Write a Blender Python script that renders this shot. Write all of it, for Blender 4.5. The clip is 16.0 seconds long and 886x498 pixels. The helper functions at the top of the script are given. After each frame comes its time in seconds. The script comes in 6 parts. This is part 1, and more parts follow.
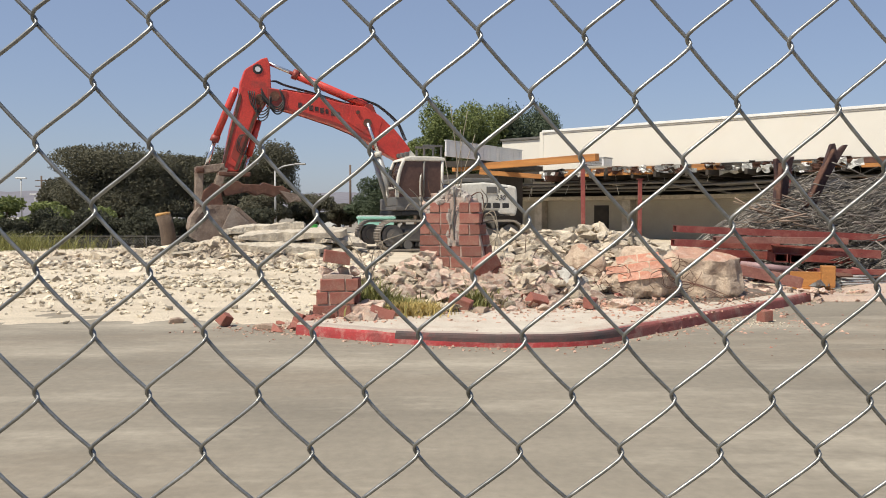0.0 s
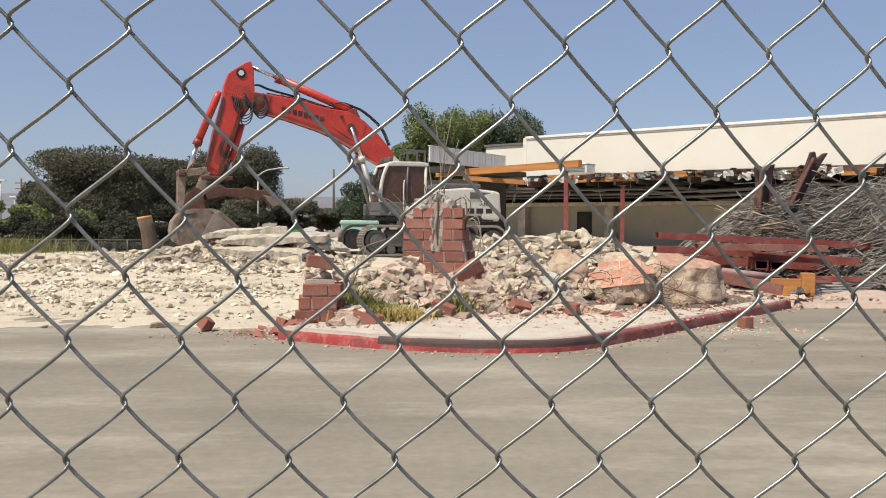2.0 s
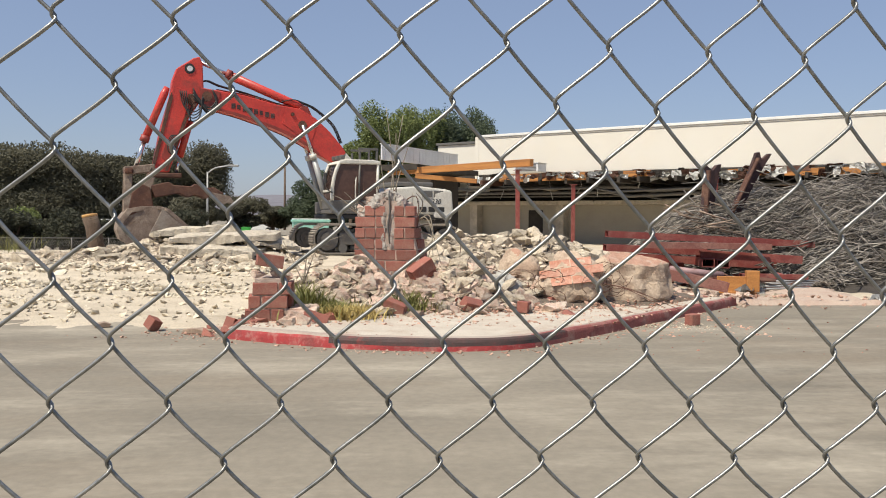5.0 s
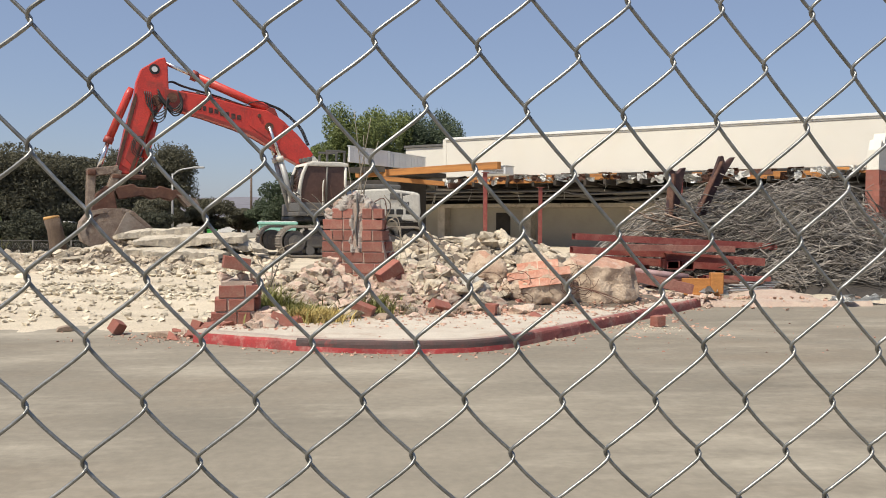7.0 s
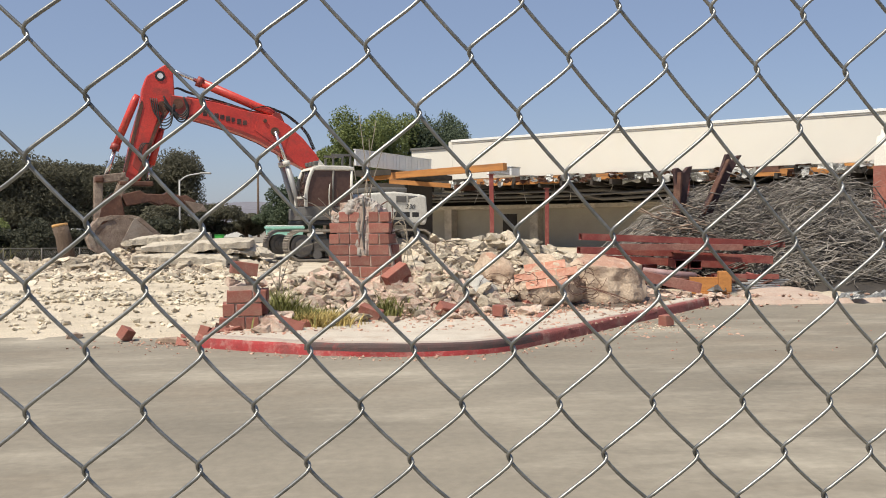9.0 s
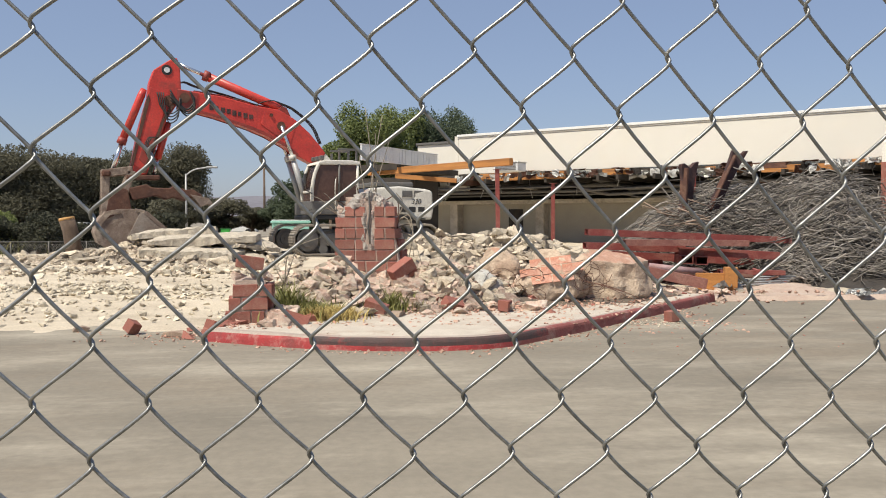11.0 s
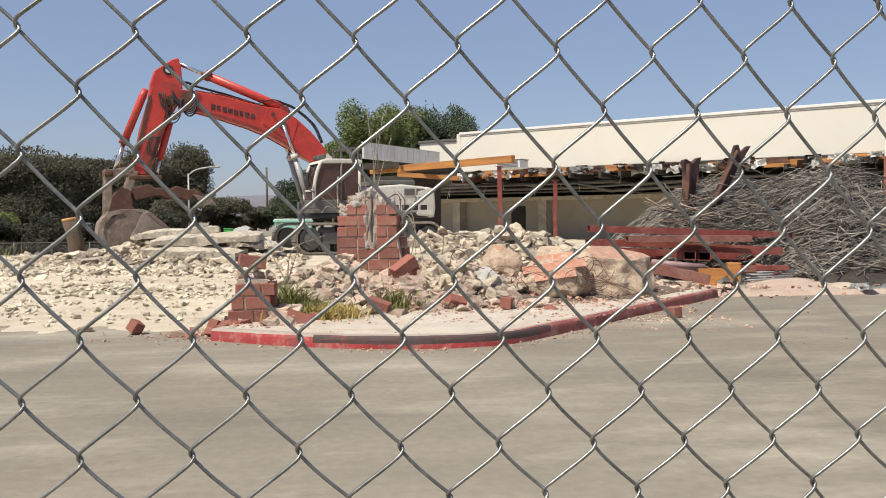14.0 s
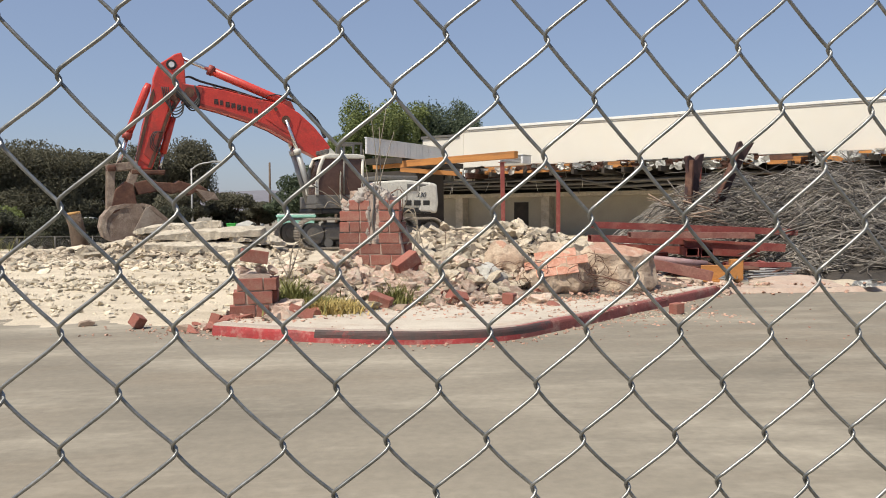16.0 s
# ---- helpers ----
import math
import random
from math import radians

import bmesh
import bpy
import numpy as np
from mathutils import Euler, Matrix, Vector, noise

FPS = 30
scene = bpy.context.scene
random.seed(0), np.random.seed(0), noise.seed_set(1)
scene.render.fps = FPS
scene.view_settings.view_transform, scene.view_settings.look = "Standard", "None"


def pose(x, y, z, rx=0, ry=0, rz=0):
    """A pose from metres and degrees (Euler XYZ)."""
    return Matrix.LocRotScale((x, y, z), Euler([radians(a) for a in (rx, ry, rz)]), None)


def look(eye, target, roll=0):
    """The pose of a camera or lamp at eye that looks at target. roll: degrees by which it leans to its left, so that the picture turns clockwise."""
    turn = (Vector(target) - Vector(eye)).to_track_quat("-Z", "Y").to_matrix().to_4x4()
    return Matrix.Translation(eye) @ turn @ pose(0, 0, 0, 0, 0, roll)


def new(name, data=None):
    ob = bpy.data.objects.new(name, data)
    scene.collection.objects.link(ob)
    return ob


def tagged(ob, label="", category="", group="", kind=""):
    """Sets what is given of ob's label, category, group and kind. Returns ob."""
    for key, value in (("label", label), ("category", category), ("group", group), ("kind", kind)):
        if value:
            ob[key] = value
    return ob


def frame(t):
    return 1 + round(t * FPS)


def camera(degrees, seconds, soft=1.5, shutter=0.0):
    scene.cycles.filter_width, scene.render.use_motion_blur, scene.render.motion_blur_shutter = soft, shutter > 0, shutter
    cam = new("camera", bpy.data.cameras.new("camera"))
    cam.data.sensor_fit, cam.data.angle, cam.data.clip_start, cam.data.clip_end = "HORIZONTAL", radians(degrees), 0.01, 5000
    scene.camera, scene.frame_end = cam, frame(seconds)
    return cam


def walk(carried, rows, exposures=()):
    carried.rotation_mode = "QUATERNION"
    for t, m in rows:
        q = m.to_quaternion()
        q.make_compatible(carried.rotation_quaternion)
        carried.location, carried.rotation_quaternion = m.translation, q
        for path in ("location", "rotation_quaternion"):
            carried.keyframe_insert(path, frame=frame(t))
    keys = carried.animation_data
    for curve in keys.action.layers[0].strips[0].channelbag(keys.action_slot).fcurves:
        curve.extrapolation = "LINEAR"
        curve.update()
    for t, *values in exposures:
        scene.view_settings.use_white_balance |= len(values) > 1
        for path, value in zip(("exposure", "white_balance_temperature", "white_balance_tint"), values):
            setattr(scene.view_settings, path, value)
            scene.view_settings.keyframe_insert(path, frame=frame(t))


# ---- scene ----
# camera: held in the hand half a metre behind the wire fence
cam = camera(54.92, 16.0, soft=1.0)
ROWS = [
    (0, -0.0, 0.0, 1.5, 87.8, 0.0, 0.0),
    (0.5, 0.0005, -0.0014, 1.5005, 88.051, -0.066, 0.007),
    (1, 0.0009, -0.0023, 1.5011, 87.998, -0.253, -0.322),
    (1.5, 0.0011, 0.0015, 1.5006, 87.915, -0.373, -0.802),
    (2, 0.0024, 0.0018, 1.5014, 88.158, -0.337, -1.114),
    (2.5, 0.0052, -0.0005, 1.5033, 88.394, -0.396, -1.614),
    (3, 0.0053, 0.0001, 1.5029, 88.183, -0.443, -2.229),
    (3.5, 0.0091, 0.004, 1.5018, 87.859, -0.456, -2.78),
    (4, 0.011, 0.0078, 1.5016, 87.914, -0.512, -3.108),
    (4.5, 0.0116, 0.0116, 1.5012, 88.013, -0.455, -3.659),
    (7, 0.0063, -0.0019, 1.5003, 88.256, -0.472, -6.479),
    (7.5, 0.0096, -0.0022, 1.5006, 88.383, -0.315, -6.705),
    (8, 0.0122, -0.0056, 1.5024, 88.365, -0.112, -6.657),
    (8.5, 0.0142, -0.0063, 1.5033, 88.391, 0.253, -6.364),
    (9, 0.0142, -0.0069, 1.5027, 88.395, 0.336, -6.012),
    (11.5, 0.0178, -0.0114, 1.5009, 88.016, 0.131, -5.613),
    (12, 0.0207, -0.013, 1.5, 88.014, 0.228, -5.705),
    (12.5, 0.0213, -0.0155, 1.4999, 88.053, 0.278, -5.646),
    (13, 0.0213, -0.0179, 1.5009, 87.912, 0.258, -5.523),
    (13.5, 0.0241, -0.0175, 1.5008, 87.836, 0.357, -5.474),
    (14, 0.0276, -0.0142, 1.5002, 87.908, 0.59, -5.43),
    (14.5, 0.031, -0.0108, 1.499, 87.885, 0.626, -5.486),
    (15, 0.0329, -0.0084, 1.4972, 87.737, 0.519, -5.557),
    (15.5, 0.0381, -0.0082, 1.4985, 87.684, 0.419, -5.616),
    (16, 0.0393, -0.0062, 1.4975, 87.619, 0.377, -5.231)]
walk(cam, [(t, pose(*p)) for t, *p in ROWS])
scene.view_settings.exposure = 0.2

# world and sun
SUN_EL, SUN_AZ = radians(58), radians(229)
world = bpy.data.worlds.new("sky")
scene.world = world
world.use_nodes = True
wn = world.node_tree
wn.nodes.clear()
sky = wn.nodes.new("ShaderNodeTexSky")
sky.sky_type = 'NISHITA'
sky.sun_disc = False
sky.sun_elevation, sky.sun_rotation = SUN_EL, SUN_AZ
sky.air_density, sky.dust_density, sky.ozone_density = 1.0, 0.9, 4.0
bg = wn.nodes.new("ShaderNodeBackground")
bg.inputs[1].default_value = 0.1
wo = wn.nodes.new("ShaderNodeOutputWorld")
tint = wn.nodes.new("ShaderNodeMix")
tint.data_type, tint.blend_type = 'RGBA', 'MULTIPLY'
tint.inputs[0].default_value, tint.inputs[7].default_value = 1.0, (1.12, 1.05, 1.05, 1)
wn.links.new(sky.outputs[0], tint.inputs[6])
haze = wn.nodes.new("ShaderNodeMix")
haze.data_type = 'RGBA'
haze.inputs[0].default_value, haze.inputs[7].default_value = 0.5, (2.65, 3.2, 4.55, 1)
wn.links.new(tint.outputs[2], haze.inputs[6])
wn.links.new(haze.outputs[2], bg.inputs[0])
wn.links.new(bg.outputs[0], wo.inputs[0])
sun_data = bpy.data.lights.new("sun", 'SUN')
sun_data.energy, sun_data.angle, sun_data.color = 5.0, radians(0.55), (1.0, 0.92, 0.78)
sun = new("sun", sun_data)
SUN_DIR = Vector((math.sin(SUN_AZ) * math.cos(SUN_EL), math.cos(SUN_AZ) * math.cos(SUN_EL), math.sin(SUN_EL)))
sun.matrix_world = look((-20, -20, 40), Vector((-20, -20, 40)) - SUN_DIR)


# materials
def mat(name, c1, c2=None, rough=0.8, metal=0.0, scale=6.0, fine=60.0, bump=0.3, vary=0.0, stain=None, stain_scale=1.2,
        stain_amount=0.5, stretch=None, island=0.0, transl=0.0, stain_at=(0.5, 0.68), stain2=None, grain=(0.82, 1.12), turn=0.0):
    """Two-scale mottled surface. c1, c2: base colours; vary: spread of value between pieces; stain: a third colour in patches."""
    m = bpy.data.materials.new(name)
    m.use_nodes = True
    nt, b = m.node_tree, m.node_tree.nodes["Principled BSDF"]
    c2 = c2 or tuple(v * 0.75 for v in c1)
    tc = nt.nodes.new("ShaderNodeTexCoord")
    src = tc.outputs["Object"]
    if stretch:
        mp = nt.nodes.new("ShaderNodeMapping")
        mp.inputs["Scale"].default_value = stretch
        mp.inputs["Rotation"].default_value = (0, 0, radians(turn))
        nt.links.new(src, mp.inputs[0])
        src = mp.outputs[0]

    def noise_tex(sc, detail, lo, hi, rgh=0.6, src=src):
        n = nt.nodes.new("ShaderNodeTexNoise")
        n.inputs["Scale"].default_value, n.inputs["Detail"].default_value, n.inputs["Roughness"].default_value = sc, detail, rgh
        nt.links.new(src, n.inputs["Vector"])
        r = nt.nodes.new("ShaderNodeMapRange")
        r.inputs[1].default_value, r.inputs[2].default_value = lo, hi
        nt.links.new(n.outputs[0], r.inputs[0])
        return r.outputs[0]

    def mix(fac, a, bb, mode='MIX'):
        x = nt.nodes.new("ShaderNodeMix")
        x.data_type, x.blend_type = 'RGBA', mode
        for sock, v in ((x.inputs[0], fac), (x.inputs[6], a), (x.inputs[7], bb)):
            if isinstance(v, (int, float)):
                sock.default_value = v
            elif isinstance(v, tuple):
                sock.default_value = (*v, 1)
            else:
                nt.links.new(v, sock)
        return x.outputs[2]

    coarse = noise_tex(scale, 5, 0.32, 0.68)
    finef = noise_tex(fine, 4, 0.3, 0.7, src=tc.outputs["Object"])
    col = mix(coarse, c1, c2)
    if stain:
        s = noise_tex(stain_scale, 6, *stain_at, 0.7)
        sm = nt.nodes.new("ShaderNodeMath")
        sm.operation = 'MULTIPLY'
        sm.inputs[1].default_value = stain_amount
        nt.links.new(s, sm.inputs[0])
        col = mix(sm.outputs[0], col, stain)
    if stain2:
        colour2, scale2, amount2 = stain2
        s = noise_tex(scale2, 5, 0.5, 0.66, 0.65)
        sm = nt.nodes.new("ShaderNodeMath")
        sm.operation = 'MULTIPLY'
        sm.inputs[1].default_value = amount2
        nt.links.new(s, sm.inputs[0])
        col = mix(sm.outputs[0], col, colour2)
    g = nt.nodes.new("ShaderNodeMapRange")
    g.inputs[3].default_value, g.inputs[4].default_value = grain
    nt.links.new(finef, g.inputs[0])
    val = g.outputs[0]
    if vary or island:
        if vary:
            oi = nt.nodes.new("ShaderNodeObjectInfo").outputs["Random"]
        else:
            oi = nt.nodes.new("ShaderNodeNewGeometry").outputs["Random Per Island"]
        v = vary or island
        r = nt.nodes.new("ShaderNodeMapRange")
        r.inputs[3].default_value, r.inputs[4].default_value = 1 - v, 1 + v
        nt.links.new(oi, r.inputs[0])
        mm = nt.nodes.new("ShaderNodeMath")
        mm.operation = 'MULTIPLY'
        nt.links.new(val, mm.inputs[0])
        nt.links.new(r.outputs[0], mm.inputs[1])
        val = mm.outputs[0]
    vv = nt.nodes.new("ShaderNodeCombineColor")
    for k in range(3):
        nt.links.new(val, vv.inputs[k])
    col = mix(1.0, col, vv.outputs[0], 'MULTIPLY')
    nt.links.new(col, b.inputs["Base Color"])
    b.inputs["Roughness"].default_value = rough
    b.inputs["Metallic"].default_value = metal
    if bump:
        bp = nt.nodes.new("ShaderNodeBump")
        bp.inputs["Strength"].default_value = bump
        bp.inputs["Distance"].default_value = 0.02
        nt.links.new(finef, bp.inputs["Height"])
        nt.links.new(bp.outputs[0], b.inputs["Normal"])
    if transl:
        out = nt.nodes["Material Output"]
        tl = nt.nodes.new("ShaderNodeBsdfTranslucent")
        nt.links.new(col, tl.inputs[0])
        ms = nt.nodes.new("ShaderNodeMixShader")
        ms.inputs[0].default_value = transl
        nt.links.new(b.outputs[0], ms.inputs[1])
        nt.links.new(tl.outputs[0], ms.inputs[2])
        nt.links.new(ms.outputs[0], out.inputs[0])
    return m


M = {}
M["asphalt"] = mat("dusty_asphalt", (0.262, 0.231, 0.179), (0.157, 0.139, 0.108), 0.92, scale=0.4, fine=12, bump=0.1, stain=(0.40, 0.36, 0.285), stain_scale=0.6, stain_amount=0.65, stretch=(0.45, 1.1, 1), turn=-10, grain=(0.90, 1.09), stain2=((0.20, 0.165, 0.12), 0.33, 0.7))
M["sand"] = mat("crushed_sand", (0.66, 0.575, 0.445), (0.55, 0.475, 0.36), 0.95, scale=1.3, fine=35, bump=0.8, stain=(0.34, 0.27, 0.19), stain_scale=0.6, stain_amount=0.5, stretch=(0.5, 1.2, 1))
M["slabtop"] = mat("dusty_concrete", (0.55, 0.495, 0.415), (0.46, 0.41, 0.34), 0.92, scale=2.5, fine=70, bump=0.3, stain=(0.36, 0.25, 0.18), stain_scale=2.2, stain_amount=0.6)
M["pinkdust"] = mat("brick_dusted_concrete", (0.50, 0.40, 0.325), (0.42, 0.305, 0.245), 0.95, scale=2.2, fine=60, bump=0.5, stain=(0.50, 0.43, 0.35), stain_scale=1.6, stain_amount=0.7)
M["kerb"] = mat("worn_red_paint", (0.41, 0.04, 0.042), (0.32, 0.045, 0.045), 0.7, scale=6, fine=60, bump=0.25, stain=(0.20, 0.06, 0.055), stain_scale=3.0, stain_amount=0.7, stain2=((0.50, 0.33, 0.28), 7.0, 0.45))
M["kerbtop"] = mat("worn_kerb_top", (0.42, 0.36, 0.305), (0.35, 0.28, 0.235), 0.88, scale=3, fine=60, bump=0.4, stain=(0.36, 0.17, 0.14), stain_scale=2.2, stain_amount=0.6)
M["dullred"] = mat("faded_dull_red_paint", (0.30, 0.085, 0.075), (0.22, 0.07, 0.062), 0.85, scale=5, fine=60, bump=0.35, stain=(0.40, 0.28, 0.23), stain_scale=2.6, stain_amount=0.65)
M["scuff"] = mat("tyre_scuffed_paint", (0.055, 0.045, 0.043), (0.10, 0.05, 0.046), 0.75, scale=5, fine=60, bump=0.2, stain=(0.30, 0.05, 0.045), stain_scale=3.0, stain_amount=0.7, stain_at=(0.54, 0.66))
M["render"] = mat("pink_render", (0.49, 0.29, 0.205), (0.38, 0.215, 0.15), 0.9, scale=4, fine=40, bump=0.6, stain=(0.60, 0.48, 0.39), stain_scale=3, stain_amount=0.8)
M["brick"] = mat("red_slump_brick", (0.345, 0.125, 0.092), (0.265, 0.10, 0.074), 0.85, scale=5, fine=80, bump=0.5, vary=0.18, stain=(0.45, 0.30, 0.23), stain_scale=5, stain_amount=0.35)
M["faded"] = mat("faded_pink_brick", (0.50, 0.225, 0.145), (0.40, 0.175, 0.115), 0.9, scale=6, fine=70, bump=0.4, vary=0.1, stain=(0.62, 0.42, 0.33), stain_scale=4, stain_amount=0.6)
M["slotfill"] = mat("pale_broken_grout", (0.60, 0.555, 0.50), (0.40, 0.36, 0.32), 0.95, scale=7, fine=50, bump=0.9, stain=(0.42, 0.19, 0.14), stain_scale=6, stain_amount=0.7)
M["mortar"] = mat("grey_mortar", (0.62, 0.50, 0.42), (0.50, 0.38, 0.31), 0.95, scale=9, fine=90, bump=0.8)
M["rubble"] = mat("broken_concrete", (0.70, 0.61, 0.47), (0.52, 0.44, 0.335), 0.95, scale=3, fine=40, bump=0.8, vary=0.32, stain=(0.36, 0.31, 0.25), stain_scale=4, stain_amount=0.5)
M["stones"] = mat("pale_stones", (0.62, 0.55, 0.43), (0.50, 0.44, 0.34), 0.95, scale=8, fine=50, bump=0.4, island=0.35)
M["rubble_bits"] = mat("concrete_bits", (0.56, 0.48, 0.37), (0.34, 0.275, 0.205), 0.95, scale=5, fine=50, bump=0.5, island=0.5)
M["pink_bits"] = mat("brick_and_mortar_bits", (0.50, 0.36, 0.28), (0.40, 0.21, 0.15), 0.95, scale=2, fine=50, bump=0.5, island=0.35)
M["brick_bits"] = mat("red_brick_bits", (0.42, 0.19, 0.14), (0.34, 0.14, 0.10), 0.9, scale=2, fine=50, bump=0.5, island=0.3)
M["slabs"] = mat("broken_slab", (0.60, 0.535, 0.43), (0.45, 0.40, 0.32), 0.95, scale=3.5, fine=18, bump=1.0, stain=(0.33, 0.28, 0.22), stain_scale=2.5, stain_amount=0.7)
M["pink"] = mat("broken_brick_rubble", (0.68, 0.50, 0.40), (0.54, 0.33, 0.25), 0.95, scale=3, fine=50, bump=0.7, vary=0.3, stain=(0.70, 0.61, 0.50), stain_scale=2.5, stain_amount=0.9, stain_at=(0.42, 0.6))
# fines with brick dust, darkened so gaps between chunks look shaded
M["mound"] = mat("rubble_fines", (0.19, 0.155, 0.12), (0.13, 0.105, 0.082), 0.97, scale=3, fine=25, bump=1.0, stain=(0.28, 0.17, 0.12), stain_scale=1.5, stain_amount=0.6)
M["boulder"] = mat("masonry_core", (0.56, 0.45, 0.34), (0.38, 0.28, 0.205), 0.95, scale=4, fine=30, bump=0.5, stain=(0.30, 0.20, 0.14), stain_scale=2.6, stain_amount=0.85)
M["greylump"] = mat("cool_grey_concrete", (0.50, 0.49, 0.45), (0.38, 0.37, 0.34), 0.95, scale=4, fine=30, bump=0.5, stain=(0.36, 0.29, 0.23), stain_scale=3, stain_amount=0.5)
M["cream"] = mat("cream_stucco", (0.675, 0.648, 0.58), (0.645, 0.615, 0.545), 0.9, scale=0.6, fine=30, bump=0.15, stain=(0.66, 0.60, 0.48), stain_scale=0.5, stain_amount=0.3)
# beige stucco, darkened so its colour carries the shade under the eaves
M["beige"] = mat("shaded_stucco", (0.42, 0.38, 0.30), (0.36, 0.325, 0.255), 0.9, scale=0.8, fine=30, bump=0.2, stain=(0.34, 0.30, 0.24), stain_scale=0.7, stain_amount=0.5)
# near-black brown that paints deep shade in recesses and gaps
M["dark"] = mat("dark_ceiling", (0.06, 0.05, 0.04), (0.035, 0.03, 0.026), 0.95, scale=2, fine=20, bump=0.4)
M["wood"] = mat("orange_timber", (0.52, 0.235, 0.065), (0.38, 0.155, 0.042), 0.75, scale=4, fine=30, bump=0.3, stain=(0.16, 0.08, 0.04), stain_scale=3, stain_amount=0.7, vary=0.15, stretch=(.12, 1.5, 1.5))
M["redsteel"] = mat("oxide_red_steel", (0.25, 0.055, 0.045), (0.20, 0.05, 0.042), 0.55, 0.1, scale=3, fine=40, bump=0.15, stain=(0.36, 0.17, 0.13), stain_scale=2.5, stain_amount=0.6, vary=0.12)
M["brownsteel"] = mat("faded_brown_primer_steel", (0.27, 0.115, 0.09), (0.20, 0.08, 0.065), 0.7, 0.1, scale=3, fine=40, bump=0.2, stain=(0.36, 0.22, 0.17), stain_scale=2.5, stain_amount=0.5)
M["rust"] = mat("rusted_steel", (0.15, 0.07, 0.045), (0.09, 0.045, 0.035), 0.85, 0.2, scale=4, fine=40, bump=0.4, stain=(0.25, 0.15, 0.1), stain_scale=3, stain_amount=0.6)
M["mauve"] = mat("mauve_primed_pipe", (0.36, 0.24, 0.24), (0.27, 0.17, 0.17), 0.6, 0.1, scale=4, fine=40, bump=0.2, stain=(0.24, 0.12, 0.08), stain_scale=4, stain_amount=0.6)
M["oldsteel"] = mat("dark_torn_steel", (0.075, 0.042, 0.04), (0.045, 0.028, 0.03), 0.8, 0.2, scale=3, fine=30, bump=0.5, stain=(0.2, 0.1, 0.075), stain_scale=2.5, stain_amount=0.6)
M["rod"] = mat("weathered_rods", (0.32, 0.295, 0.26), (0.14, 0.12, 0.10), 0.6, 0.25, scale=2, fine=30, bump=0.2, island=0.7)
M["wire"] = mat("galvanised_wire", (0.37, 0.37, 0.352), (0.23, 0.235, 0.225), 0.43, 0.8, scale=30, fine=300, bump=0.0, stain=(0.12, 0.13, 0.13), stain_scale=24, stain_amount=0.45, stain_at=(0.5, 0.62))
M["foil"] = mat("torn_sheet_metal", (0.62, 0.62, 0.6), (0.42, 0.42, 0.4), 0.4, 0.6, scale=3, fine=20, bump=0.5)
M["duct"] = mat("galvanised_duct", (0.78, 0.79, 0.79), (0.66, 0.67, 0.67), 0.5, 0.25, scale=1.2, fine=20, bump=0.1)
M["exred"] = mat("faded_red_enamel", (0.62, 0.062, 0.042), (0.50, 0.045, 0.034), 0.42, scale=1.5, fine=25, bump=0.06, stain=(0.22, 0.06, 0.045), stain_scale=1.8, stain_amount=0.7)
M["exred_dark"] = mat("grimy_red_enamel", (0.36, 0.05, 0.035), (0.22, 0.04, 0.03), 0.55, scale=3, fine=25, bump=0.1, stain=(0.08, 0.05, 0.04), stain_scale=2, stain_amount=0.7)
M["exwhite"] = mat("dusty_white_enamel", (0.66, 0.64, 0.57), (0.58, 0.56, 0.5), 0.5, scale=2, fine=25, bump=0.06, stain=(0.4, 0.36, 0.3), stain_scale=1.5, stain_amount=0.5)
M["exgrey"] = mat("greasy_grey_steel", (0.16, 0.155, 0.145), (0.10, 0.095, 0.09), 0.6, 0.3, scale=3, fine=30, bump=0.2, stain=(0.30, 0.26, 0.21), stain_scale=3, stain_amount=0.5)
M["black"] = mat("black_rubber", (0.022, 0.022, 0.022), (0.03, 0.028, 0.026), 0.6, scale=4, fine=30, bump=0.1)
M["track"] = mat("dusty_track_steel", (0.34, 0.30, 0.25), (0.20, 0.175, 0.145), 0.8, 0.2, scale=4, fine=30, bump=0.3)
M["bucket"] = mat("worn_bucket_steel", (0.30, 0.235, 0.185), (0.17, 0.115, 0.085), 0.7, 0.15, scale=2.5, fine=25, bump=0.5, stain=(0.45, 0.38, 0.30), stain_scale=2.2, stain_amount=0.75)
M["scraped"] = mat("scraped_dusty_steel", (0.40, 0.345, 0.285), (0.28, 0.23, 0.185), 0.6, 0.2, scale=3, fine=30, bump=0.3, stain=(0.2, 0.12, 0.08), stain_scale=2.5, stain_amount=0.6)
M["chrome"] = mat("chromed_rod", (0.72, 0.73, 0.74), (0.66, 0.67, 0.68), 0.2, 0.9, scale=2, fine=30, bump=0)
M["cabglass"] = mat("tinted_cab_glass", (0.10, 0.055, 0.043), (0.075, 0.045, 0.035), 0.22, 0.0, scale=1, fine=10, bump=0)
M["mint"] = mat("mint_green_paint", (0.30, 0.60, 0.50), (0.26, 0.52, 0.44), 0.6, scale=1, fine=20, bump=0.05)
M["green"] = mat("bright_green_plastic", (0.06, 0.42, 0.07), (0.05, 0.33, 0.06), 0.5, scale=1, fine=20, bump=0.05)
M["white"] = mat("white_paint", (0.75, 0.75, 0.72), (0.68, 0.68, 0.65), 0.6, scale=1, fine=20, bump=0.05)
M["bark"] = mat("rough_bark", (0.16, 0.115, 0.085), (0.10, 0.07, 0.05), 0.95, scale=6, fine=30, bump=1.0, stretch=(1, 1, 0.2))
M["cutwood"] = mat("fresh_cut_wood", (0.55, 0.32, 0.12), (0.46, 0.26, 0.10), 0.85, scale=6, fine=40, bump=0.2)
